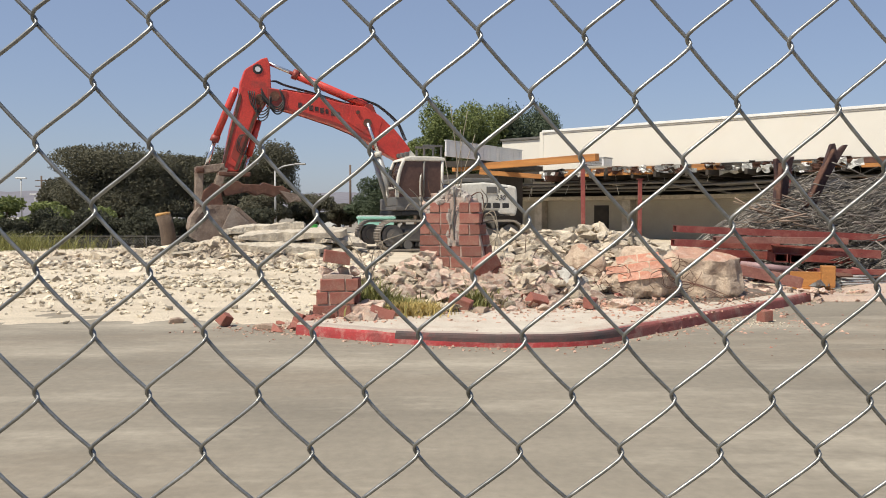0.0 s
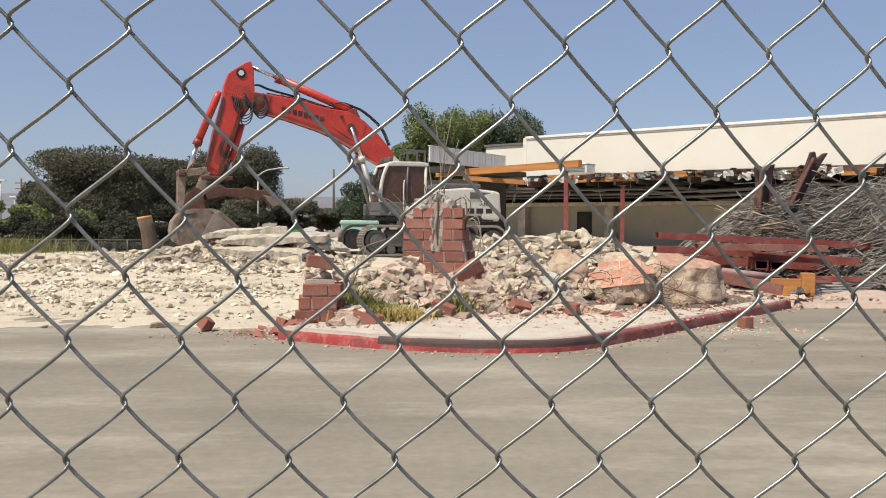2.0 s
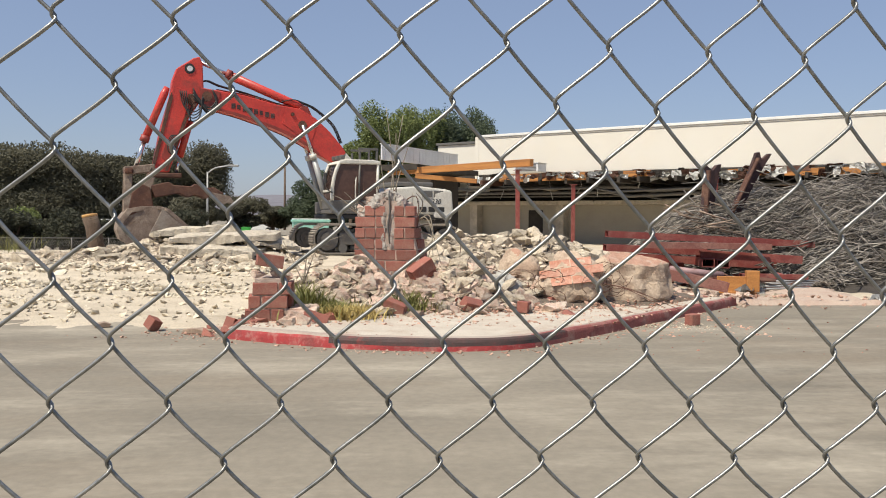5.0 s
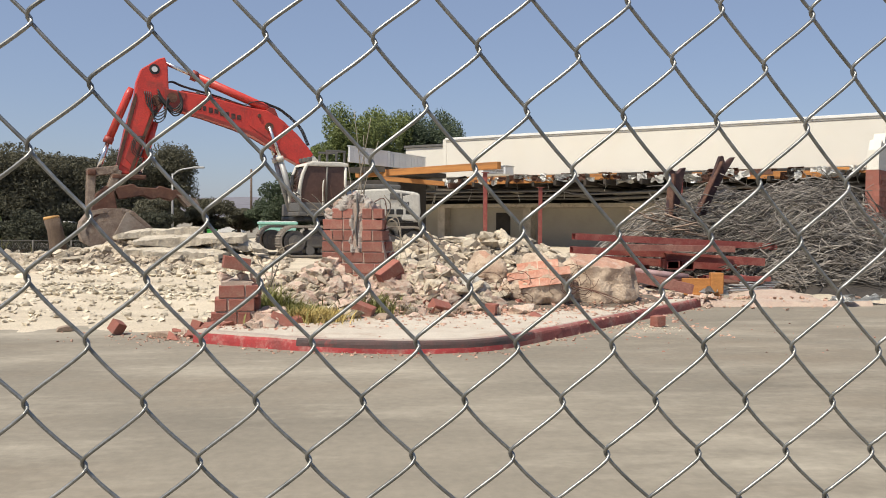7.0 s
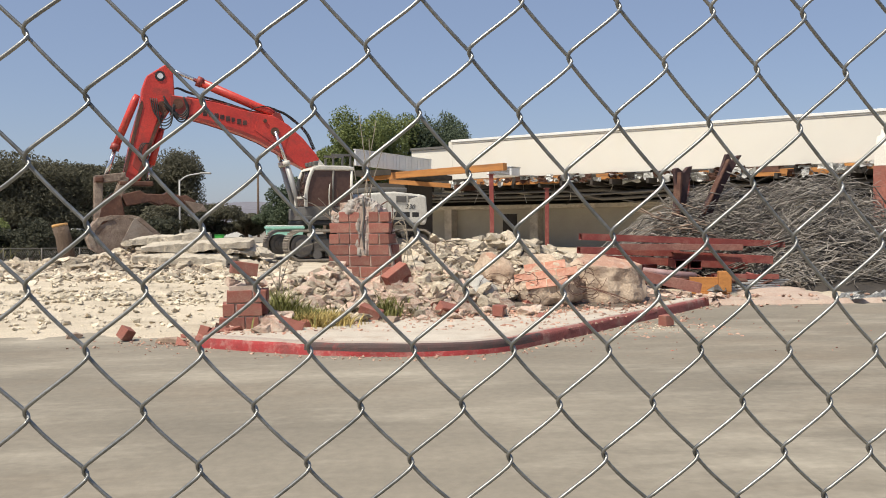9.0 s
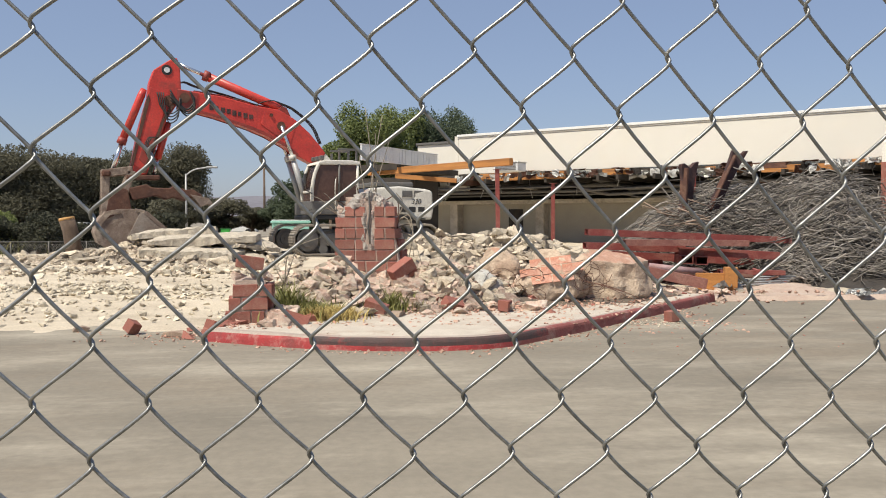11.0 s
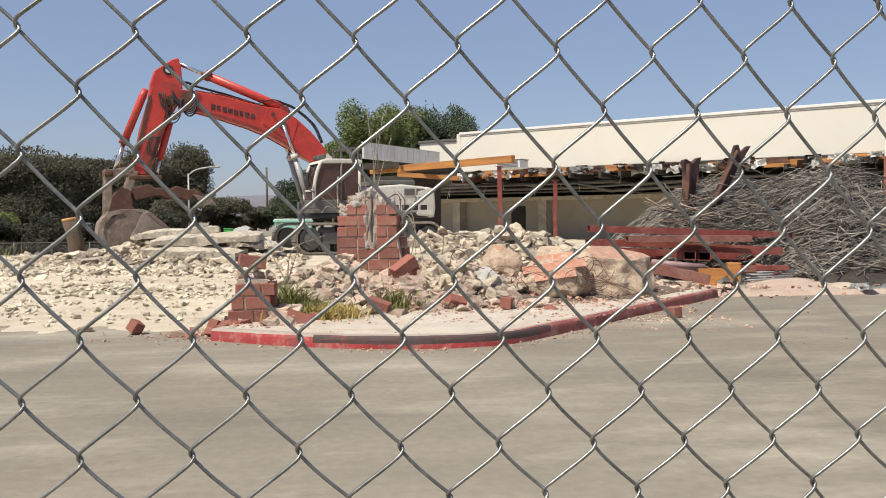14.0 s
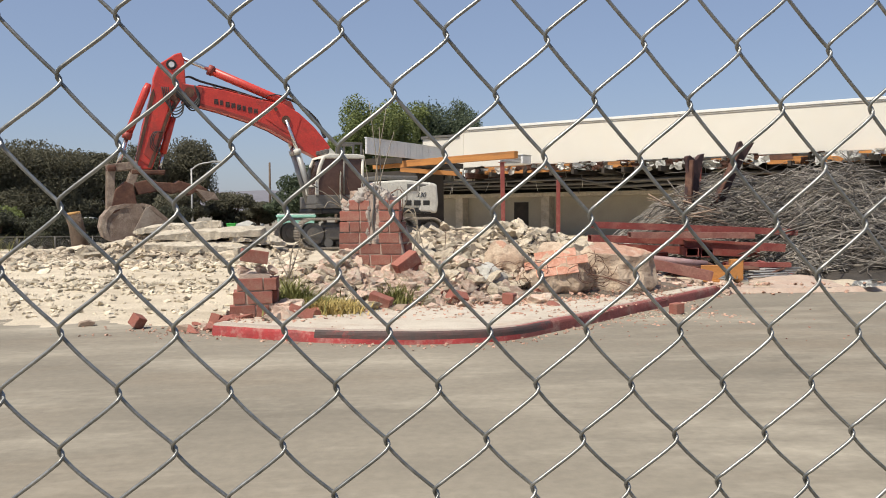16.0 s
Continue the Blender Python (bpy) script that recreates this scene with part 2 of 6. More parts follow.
M["cutwood_grey"] = mat("splintered_wood", (0.30, 0.23, 0.17), (0.17, 0.12, 0.09), 0.9, scale=6, fine=40, bump=0.3, island=0.4)
M["leaf_dark"] = mat("dark_foliage", (0.125, 0.118, 0.078), (0.098, 0.095, 0.063), 0.9, scale=0.5, fine=8, bump=0, island=0.12, transl=0.3)
M["leaf_shrub"] = mat("shaded_shrub_foliage", (0.065, 0.068, 0.042), (0.045, 0.048, 0.032), 0.9, scale=0.5, fine=8, bump=0, island=0.35, transl=0.25)
M["leaf_green"] = mat("green_foliage", (0.18, 0.21, 0.065), (0.125, 0.155, 0.05), 0.75, scale=0.5, fine=8, bump=0, island=0.3, transl=0.3)
M["leaf_pine"] = mat("pine_foliage", (0.085, 0.11, 0.06), (0.06, 0.082, 0.045), 0.75, scale=0.5, fine=8, bump=0, island=0.25, transl=0.25)
M["grass"] = mat("weed_green", (0.24, 0.235, 0.075), (0.15, 0.155, 0.05), 0.8, scale=4, fine=30, bump=0, island=0.4, transl=0.25)
M["drygrass"] = mat("dry_weed", (0.55, 0.43, 0.17), (0.42, 0.33, 0.12), 0.85, scale=4, fine=30, bump=0, island=0.35, transl=0.25)
M["twig"] = mat("dry_twig", (0.34, 0.30, 0.23), (0.25, 0.21, 0.16), 0.85, scale=6, fine=40, bump=0.3)
M["hill"] = mat("hazy_hillside", (0.175, 0.17, 0.19), (0.15, 0.145, 0.165), 1.0, scale=0.004, fine=0.05, bump=0)
M["galv"] = mat("grey_pole_steel", (0.42, 0.42, 0.41), (0.36, 0.36, 0.35), 0.55, 0.4, scale=3, fine=30, bump=0.05)


# mesh helpers
def link_mesh(name, verts, faces, material, parent=None, label="", smooth=False):
    me = bpy.data.meshes.new(name)
    me.from_pydata(verts, [], faces)
    me.update()
    if smooth:
        me.polygons.foreach_set("use_smooth", [True] * len(me.polygons))
    for mm in material if isinstance(material, (list, tuple)) else [material]:
        me.materials.append(mm)
    ob = new(name, me)
    if parent:
        ob.parent = parent
    if label:
        ob["label"] = label
    return ob


def part(name, bm, material, parent=None, label="", smooth=False):
    me = bpy.data.meshes.new(name)
    bm.normal_update()
    bm.to_mesh(me)
    bm.free()
    if smooth:
        me.polygons.foreach_set("use_smooth", [True] * len(me.polygons))
    for mm in material if isinstance(material, (list, tuple)) else [material]:
        me.materials.append(mm)
    ob = new(name, me)
    if parent:
        ob.parent = parent
    if label:
        ob["label"] = label
    return ob


def empty(name, m, label, category, group="", kind=""):
    ob = new(name)
    ob.matrix_world = m
    return tagged(ob, label, category, group, kind)


def box(bm, x0, x1, y0, y1, z0, z1, bevel=0.0, m=None):
    r = bmesh.ops.create_cube(bm, size=1.0)
    for v in r["verts"]:
        v.co = Vector((x0 + (v.co.x + 0.5) * (x1 - x0), y0 + (v.co.y + 0.5) * (y1 - y0), z0 + (v.co.z + 0.5) * (z1 - z0)))
    vs = r["verts"]
    if bevel:
        es = list({e for v in vs for e in v.link_edges})
        o = bmesh.ops.bevel(bm, geom=es, offset=bevel, segments=2, affect='EDGES', profile=0.5)
        vs = list({v for f in o["faces"] for v in f.verts} | {v for v in vs if v.is_valid})
    if m:
        bmesh.ops.transform(bm, matrix=m, verts=vs)
    return vs


def box_bm(*a, **k):
    bm = bmesh.new()
    box(bm, *a, **k)
    return bm


def tube_data(pts, radii, sides=8, closed=True):
    """Vertices and faces of a tube along the points."""
    n = len(pts)
    pts = [Vector(p) for p in pts]
    if isinstance(radii, (int, float)):
        radii = [radii] * n
    verts, faces = [], []
    up = Vector((0.31, 0.17, 0.93))
    for i, p in enumerate(pts):
        d = (pts[min(i + 1, n - 1)] - pts[max(i - 1, 0)]).normalized()
        a = d.cross(up)
        if a.length < 0.05:
            a = d.cross(Vector((1, 0, 0)))
        a.normalize()
        b = d.cross(a)
        for k in range(sides):
            t = 2 * math.pi * k / sides
            verts.append(p + (a * math.cos(t) + b * math.sin(t)) * radii[i])
    for i in range(n - 1):
        for k in range(sides):
            k2 = (k + 1) % sides
            faces.append((i * sides + k, i * sides + k2, (i + 1) * sides + k2, (i + 1) * sides + k))
    if closed:
        faces.append(tuple(range(sides - 1, -1, -1)))
        faces.append(tuple((n - 1) * sides + k for k in range(sides)))
    return verts, faces


def tube(name, pts, radii, material, parent=None, sides=8, label="", smooth=True):
    v, f = tube_data(pts, radii, sides)
    return link_mesh(name, v, f, material, parent, label, smooth)


def tubes(name, paths, material, parent=None, sides=5, label=""):
    """Many tubes (points, radii) in one mesh."""
    V, F = [], []
    for pts, rad in paths:
        v, f = tube_data(pts, rad, sides)
        o = len(V)
        V += v
        F += [tuple(i + o for i in q) for q in f]
    return link_mesh(name, V, F, material, parent, label, True)


def plate(bm, outline, y0, y1):
    """A solid from an outline in x and z, between y0 and y1."""
    lo = [bm.verts.new((x, y0, z)) for x, z in outline]
    hi = [bm.verts.new((x, y1, z)) for x, z in outline]
    n = len(outline)
    bm.faces.new(lo)
    bm.faces.new(hi[::-1])
    for i in range(n):
        j = (i + 1) % n
        bm.faces.new((lo[j], lo[i], hi[i], hi[j]))
    bmesh.ops.recalc_face_normals(bm, faces=bm.faces)
    return bm


def plate_bm(outline, y0, y1, bevel=0.0):
    bm = plate(bmesh.new(), outline, y0, y1)
    if bevel:
        es = [e for e in bm.edges if e.calc_face_angle(0) > 0.6]
        bmesh.ops.bevel(bm, geom=es, offset=bevel, segments=2, affect='EDGES', profile=0.5)
    return bm


def chunk_mesh(name, seed, material, flat=1.0, n=13, rough=0.05, fine=True):
    """An angular broken lump, about one metre across."""
    rnd = random.Random(seed)
    bm = bmesh.new()
    for _ in range(n):
        p = Vector((rnd.uniform(-.5, .5), rnd.uniform(-.42, .42), rnd.uniform(-.4, .4) * flat))
        if rnd.random() < 0.6:
            k = rnd.randrange(3)
            p[k] = math.copysign((0.48, 0.42, 0.38 * flat)[k], p[k])
        bm.verts.new(p)
    o = bmesh.ops.convex_hull(bm, input=bm.verts)
    bmesh.ops.delete(bm, geom=[g for g in set(o["geom_interior"]) | set(o["geom_unused"]) if isinstance(g, bmesh.types.BMVert)], context='VERTS')
    for cut in (.35, .2) if fine else ():
        bmesh.ops.subdivide_edges(bm, edges=[e for e in bm.edges if e.calc_length() > cut], cuts=1)
        bmesh.ops.triangulate(bm, faces=bm.faces)
        for v in bm.verts:
            v.co += Vector((rnd.uniform(-1, 1), rnd.uniform(-1, 1), rnd.uniform(-1, 1))) * rough * cut * 2.2
    me = bpy.data.meshes.new(name)
    bm.normal_update()
    bm.to_mesh(me)
    bm.free()
    me.materials.append(material)
    return me


def smooth01(t):
    t = min(1.0, max(0.0, t))
    return t * t * (3 - 2 * t)


def fbm(x, y, s=1.0, seed=0.0):
    return noise.fractal(Vector((x * s + seed, y * s - seed, seed)), 1.0, 2.0, 4)


# ---- ground ----
def catmull(pts, per=8):
    pts = [Vector(p) for p in pts]
    q = [2 * pts[0] - pts[1]] + pts + [2 * pts[-1] - pts[-2]]
    out = []
    for i in range(1, len(q) - 2):
        for k in range(per):
            t = k / per
            a, b, c, d = q[i - 1:i + 3]
            out.append(0.5 * (2 * b + (c - a) * t + (2 * a - 5 * b + 4 * c - d) * t * t + (3 * b - a - 3 * c + d) * t ** 3))
    out.append(pts[-1])
    return out


def grid_sheet(name, xs, ys, hfun, material, smooth=True):
    V = [(x, y, hfun(x, y)) for y in ys for x in xs]
    n = len(xs)
    F = [(j * n + i, j * n + i + 1, (j + 1) * n + i + 1, (j + 1) * n + i) for j in range(len(ys) - 1) for i in range(n - 1)]
    return link_mesh(name, V, F, material, None, "", smooth)


ground = link_mesh("ground", [(-3000, -200, 0), (3000, -200, 0), (3000, 4000, 0), (-3000, 4000, 0)], [(0, 1, 2, 3)], M["asphalt"])
tagged(ground, "dusty grey-brown asphalt yard with pale dust streaks", "ground", kind="structure")

KERB = catmull([(-1.87, 10.77, 0), (-1.18, 10.34, 0), (-0.49, 9.97, 0), (0.1, 9.77, 0), (0.67, 9.68, 0), (1.13, 9.69, 0), (1.54, 9.78, 0),
                (1.87, 9.97, 0), (2.27, 10.36, 0), (2.76, 10.87, 0), (3.3, 11.44, 0), (3.94, 12.18, 0), (4.78, 13.07, 0), (5.67, 14.05, 0), (6.5, 15.0, 0)])


def kerb_y(x):
    for a, b in zip(KERB, KERB[1:]):
        if a.x <= x <= b.x:
            return a.y + (b.y - a.y) * (x - a.x) / (b.x - a.x)
    return KERB[0].y if x < KERB[0].x else KERB[-1].y


def lot_edge(x):
    if x < -1.2:
        return 11.5 + 0.45 * fbm(x, 3.0, 0.5) + 0.3 * fbm(x, 9.0, 2.0)
    if x < 6.3:
        return kerb_y(x) + 1.6
    return 17.4 + 0.05 * (x - 6.3) + 0.4 * fbm(x, 5.0, 0.5)


def lot_h(x, y):
    d = y - lot_edge(x) - 1.1 * smooth01((x - 5.6) / 1.2)
    z = -0.03 + 0.045 * smooth01(d / 0.9) - 0.05 * smooth01(-d / 0.3) * smooth01((x - 5.6) / 1.2) + 0.012 * fbm(x, y, 3.5, 8.0) + 0.30 * smooth01((y - 13) / 12.0)
    z += 0.035 * smooth01(d / 1.0) * (fbm(x, y, 0.9, 2.0) + 0.6 * fbm(x, y, 3.0, 7.0))
    z += 0.10 * smooth01((y - 13.5) / 2) * smooth01((24 - y) / 4) * abs(fbm(x, y, 0.5, 4.0))
    return z - 0.7 * smooth01((y - 31.8) / 1.5) * smooth01((-6.5 - x) / 1.5)


dirt = grid_sheet("ground_dirt", [-45 + 0.25 * i for i in range(250)], [11.0 + 0.22 * j for j in range(110)] + [35.5 + 1.2 * j for j in range(24)], lot_h, M["sand"])
tagged(dirt, "pale sandy demolition dirt with tyre ruts", "dirt ground", kind="structure")

# kerb: painted face, rounded worn top
prof = [(0.0, -0.05), (0.0, 0.0), (0.006, 0.055), (0.012, 0.10), (0.022, 0.128), (0.045, 0.148), (0.09, 0.153), (0.16, 0.152), (0.16, -0.05)]
V, F, matid = [], [], []
for i, p in enumerate(KERB):
    d = (KERB[min(i + 1, len(KERB) - 1)] - KERB[max(i - 1, 0)]).normalized()
    nrm = Vector((-d.y, d.x, 0))
    for (o, z) in prof:
        wob = 0.006 * fbm(p.x + z * 9, p.y, 2.5)
        q = p + nrm * (o + wob)
        V.append((q.x, q.y, z + (wob if z > 0 else 0)))
npf = len(prof)
for i in range(len(KERB) - 1):
    for k in range(npf - 1):
        F.append((i * npf + k, (i + 1) * npf + k, (i + 1) * npf + k + 1, i * npf + k + 1))
        worn = -0.65 + 0.4 * fbm(KERB[i].x, 1.0, 2.0) < KERB[i].x < 2.2 + 0.5 * fbm(KERB[i].x, 4.0, 2.0)
        dull = KERB[i].x > 1.85
        matid.append(2 if worn and 2 <= k <= 4 else (3 if dull else 0) if k < (6 if dull else 4) else 1)
F += [tuple(range(npf)), tuple((len(KERB) - 1) * npf + k for k in range(npf - 1, -1, -1))]
matid += [1, 1]
kerb = link_mesh("kerb", V, F, [M["kerb"], M["kerbtop"], M["scuff"], M["dullred"]])
for pl, k in zip(kerb.data.polygons, matid):
    pl.material_index = k
tagged(kerb, "curved concrete kerb with worn red paint and black tyre scuffs", "kerb", kind="structure")

# pavement island behind the kerb
V, F = [], []
NB = 14
for i, p in enumerate(KERB):
    d = (KERB[min(i + 1, len(KERB) - 1)] - KERB[max(i - 1, 0)]).normalized()
    nrm = Vector((-d.y, d.x, 0))
    a = p + nrm * 0.165
    back = Vector((a.x * 0.72 - 0.2, max(14.8, a.y + 1.2), 0))
    for k in range(NB):
        q = a.lerp(back, k / (NB - 1))
        V.append((q.x, q.y, 0.146 + 0.008 * fbm(q.x, q.y, 1.5)))
for i in range(len(KERB) - 1):
    for k in range(NB - 1):
        F.append((i * NB + k, (i + 1) * NB + k, (i + 1) * NB + k + 1, i * NB + k + 1))
tagged(link_mesh("pavement", V, F, M["slabtop"], smooth=True), "dusty pale concrete pavement strewn with brick dust", "pavement", kind="structure")

# unseen plain wall behind the camera, added to dim what the wires reflect
tagged(part("wall_south", box_bm(-40, 40, -12.3, -12, 0, 5), M["beige"]), "unseen plain beige wall behind the camera, added for reflections", "wall", kind="structure")

# distant hills
V, F = [], []
for i in range(121):
    a = radians(-60 + i)
    for k, (r, h) in enumerate(((1500, 0), (1750, 0.6), (2000, 1.0), (2300, 0.5))):
        z = h * (56 + 16 * fbm(a * 4, 1.0, 1.0, 3.0) + 7 * fbm(a * 30, 2.0, 1.0, 5.0))
        V.append((r * math.sin(a), r * math.cos(a), max(z, 0) - (2 if h == 0 else 0)))
for i in range(120):
    for k in range(3):
        F.append((i * 4 + k, (i + 1) * 4 + k, (i + 1) * 4 + k + 1, i * 4 + k + 1))
tagged(link_mesh("backdrop_hills", V, F, M["hill"], smooth=True), "hazy bluish-grey distant hills", "hills", kind="structure")

# ---- chain-link fence in front of the lens ----
FO, FU, FV = Vector((-0.15273, 0.56838, 1.58705)), Vector((0.035494, 0.001736, -0.000964)), Vector((-0.001135, 0.00119, -0.041132))
SAG_X = (-0.00332, 0.0, -0.00057, 0.00157, -0.00034, 3e-05, 0.00052)
SAG_Z = (-0.00058, 0.00103, 0.00178, 0.00079, -0.0011, 0.00185, 0.00241)


def fence_point(a, b):
    """Place on the fence: a half meshes across, b half meshes down, with the sag of the slack mesh."""
    u, v = max(-1.25, min(1.4, (a - 7) / 8)), max(-1.3, min(1.3, (b - 2.5) / 3.5))
    terms = (u * u, u * v, v * v, u ** 3, u * u * v, u * v * v, v ** 3)
    p = FO + FU * a + FV * b
    p.x += sum(q * s for q, s in zip(SAG_X, terms))
    p.z += sum(q * s for q, s in zip(SAG_Z, terms))
    return p


fence = empty("chain_link_fence", Matrix(), "galvanised chain-link fence of woven zigzag steel wire", "fence")
FN = FU.cross(FV).normalized()
if FN.y > 0:
    FN = -FN
WIRE_R, STEPS = 0.00136, 20


def weave(s, sag):
    """Zigzag of one wire, down to the right and down to the left; the strand to the right hangs by its sag."""
    n = math.floor(s)
    t = s - n
    return t - sag * t * (1 - t) ** 2 if n % 2 == 0 else 1 - t + 0.06 * t * (1 - t)


for k in range(-26, 46):
    pts = []
    near = -8 < k < 26
    b0 = -16 if k % 2 == 0 else -17
    steps = STEPS if near else 8
    for j in range((38 - b0) * steps + 1):
        b = b0 + j / steps
        ph = math.pi * (b - k)              # 0: at the left bend, pi: at the right bend
        x = 0.5 + 1.185 * (sum(weave(b - k + e * .03, .24 + .045 * max(0, min(b, 7))) for e in range(-3, 4)) / 7 - 0.5)
        dep = math.sin(ph)                  # going right (back) or left (front)
        dep = math.copysign(min(1.0, abs(dep) * 2.6), dep)
        lift = 0.05 * math.cos(ph)         # left bends sit a little higher than right bends
        p = fence_point(k + x, b - lift) - FN * dep * 0.0019
        pts.append(p)
    tube("wire", pts, WIRE_R, M["wire"], fence, 7 if near else 4)

# ---- building behind ----
bld = empty("building", pose(5.3, 45.2, 0, 0, 0, -40.5), "half-demolished low building with cream stucco parapet and torn eaves", "building")
part("upper_wall", box_bm(0, 30, 0, 0.3, 3.92, 5.82, 0.02), M["cream"], bld, "cream stucco parapet wall")
part("coping", box_bm(-0.05, 30, -0.08, 0.4, 5.9, 6.02, 0.01), M["white"], bld, "white metal coping")
part("coping_band", box_bm(-0.02, 30, -0.035, 0.3, 5.823, 5.897, 0.005), M["cream"], bld)
part("end_wall", box_bm(-0.25, -0.003, 0.0, 9, 3.6, 5.95, 0.02), M["cream"], bld)
part("set_back_wall", box_bm(-3.6, -0.26, 1.2, 1.5, 3.0, 5.72, 0.02), M["cream"], bld, "sunlit cream set-back wall")
part("set_back_coping", box_bm(-3.65, -0.26, 1.1, 1.6, 5.723, 5.85, 0.01), M["exgrey"], bld)
part("roof_deck", box_bm(0, 30, 0.303, 14, 5.0, 5.2), M["exgrey"], bld)
# ceiling colour carries the shade under the eaves
part("ceiling", box_bm(-9, 30, 0.02, 6, 3.6, 3.9), M["dark"], bld, "exposed ceiling in near-black shade colour")
# shade of the overhang is in this wall's colour
part("lower_wall", box_bm(-9, 30, 3.6, 3.9, 0, 2.38), M["beige"], bld, "beige stucco wall with shade put into its colour")
part("ledge", box_bm(-9, 30, 2.9, 3.9, 2.383, 2.60, 0.02), M["slabs"], bld, "concrete bond beam")
# near-black sheets paint the shade above the ledge and in the doorway
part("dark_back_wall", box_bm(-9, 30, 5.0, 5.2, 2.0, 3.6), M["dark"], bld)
part("doorway", box_bm(1.0, 1.9, 3.56, 3.597, 0, 2.1), M["dark"], bld, "near-black panel for the shade inside a doorway")
rnd = random.Random(5)
for i in range(26):
    x = -8 + i * 1.45 + rnd.uniform(-.2, .2)
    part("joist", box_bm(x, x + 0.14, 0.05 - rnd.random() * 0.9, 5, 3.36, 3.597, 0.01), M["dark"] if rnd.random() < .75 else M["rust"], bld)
x = 0.2
while x < 29.5:
    w = rnd.uniform(0.5, 2.6)
    if rnd.random() < 0.7:
        z0 = 3.92 - rnd.uniform(0.12, 0.42)
        part("fascia_timber", box_bm(x, x + w, -0.12, -0.02, z0, 3.9, 0.01, pose(0, 0, 0, rnd.uniform(-2, 2), 0, 0)), M["wood"] if rnd.random() < .55 else M["rust"], bld)
    x += w + rnd.uniform(0.0, 0.5)


def scrap(bm, w, h, rnd):
    """A crumpled torn sheet."""
    n = 5
    g = [[bm.verts.new((w * (i / (n - 1) - .5) * rnd.uniform(.8, 1.1), rnd.uniform(-.12, .12) * w, -h * j / 3 * rnd.uniform(.6, 1.2))) for i in range(n)] for j in range(4)]
    for j in range(3):
        for i in range(n - 1):
            bm.faces.new((g[j][i], g[j][i + 1], g[j + 1][i + 1], g[j + 1][i]))
    o = bmesh.ops.solidify(bm, geom=bm.faces[:], thickness=0.01)


for i in range(95):
    bm = bmesh.new()
    scrap(bm, rnd.uniform(.25, 1.0), rnd.uniform(.12, .45), rnd)
    bmesh.ops.transform(bm, matrix=pose(rnd.uniform(0.2, 29), rnd.uniform(-.28, -.16), rnd.uniform(3.72, 3.98), rnd.uniform(-30, 30), 0, rnd.uniform(-30, 30)), verts=bm.verts)
    part("torn_flashing", bm, M[rnd.choice(("foil", "white", "rust", "dark", "foil", "rust"))], bld)
for y_, z_, r_ in ((.5, 3.2, .06), (1.1, 3.0, .09), (1.9, 3.3, .12), (2.3, 2.85, .05)):
    tube("service_pipe", [(-7, y_, z_), (6 + y_, y_, z_ - .05), (7 + y_, y_, z_ - .25), (15, y_, z_ - .02), (29, y_, z_)], r_, M["exgrey"], bld, 8)
for i in range(16):
    x = -6 + i * 1.9 + rnd.uniform(-.4, .4)
    part("torn_ceiling_board", box_bm(x, x + rnd.uniform(.3, 1.1), .6, 1.6, 3.05, 3.09, 0, pose(0, 0, rnd.uniform(0, .3), rnd.uniform(-8, 8), rnd.uniform(-4, 4), 0)), M[rnd.choice(("beige", "exgrey", "rust"))], bld)
for x in (-5.2, -2.6, 3.0, 11.2):
    part("block_pier", box_bm(x, x + .5, 3.0, 3.59, 0, 2.38, .02), M["slabs"], bld, "grey concrete block pier")
for i in range(26):
    x = rnd.uniform(-3, 20)
    z1 = 3.6 - rnd.uniform(.4, 1.2)
    tube("hanging_wire", [(x, .8, 3.6), (x + .05, .8, (3.6 + z1) / 2), (x + rnd.uniform(-.2, .2), .8, z1)], 0.015, M["foil"] if i % 3 else M["black"], bld, 5)

for x0_, x1_, z_ in ((13.2, 15.2, 3.55), (15.6, 19.4, 3.5), (20.2, 23.0, 3.56)):
    part("header_timber", box_bm(x0_, x1_, -.02, .12, z_, z_ + .3, .012), M["wood"], bld, "sunlit orange header timber")

# metal-clad roof edge of the rear wing
wing = empty("rear_wing", pose(0.1, 35.4, 0, 0, 0, 56.5), "rear wing with grey metal roof edge above a wall coloured as shade", "building")
# slab and wall coloured as the shaded space under the wing
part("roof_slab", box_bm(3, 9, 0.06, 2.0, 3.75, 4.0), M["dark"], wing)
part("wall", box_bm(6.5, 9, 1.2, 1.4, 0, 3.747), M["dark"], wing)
for i in range(6):
    part("parapet_panel", box_bm(i * 1.1 + 0.004, i * 1.1 + 1.096, -0.05, 0.03, 3.98, 4.62, 0.012), M["duct"], wing)
    for k in range(2):
        part("panel_rib", box_bm(i * 1.1 + .25 + k * .55, i * 1.1 + .275 + k * .55, -.065, -.052, 4.0, 4.6, .004), M["duct"], wing)
part("parapet_cap", box_bm(-0.02, 6.62, -0.08, 0.06, 4.623, 4.66, 0.006), M["duct"], wing)

# brick wing with arch
aw = empty("brick_wing", pose(17.15, 25.9, 0, 0, 0, 44), "brick wing with arched opening and broken cream upper wall", "building")
bm = plate_bm([(0, 0), (1.1, 0), (1.1, 1.7), (1.2, 2.1), (1.5, 2.4), (1.9, 2.5), (2.3, 2.4), (2.6, 2.1), (2.7, 1.7), (2.7, 0), (6, 0), (6, 3.35), (0, 3.35)], 0, 0.4)
part("brick_wall", bm, M["brick"], aw, "red brick wall with arch")
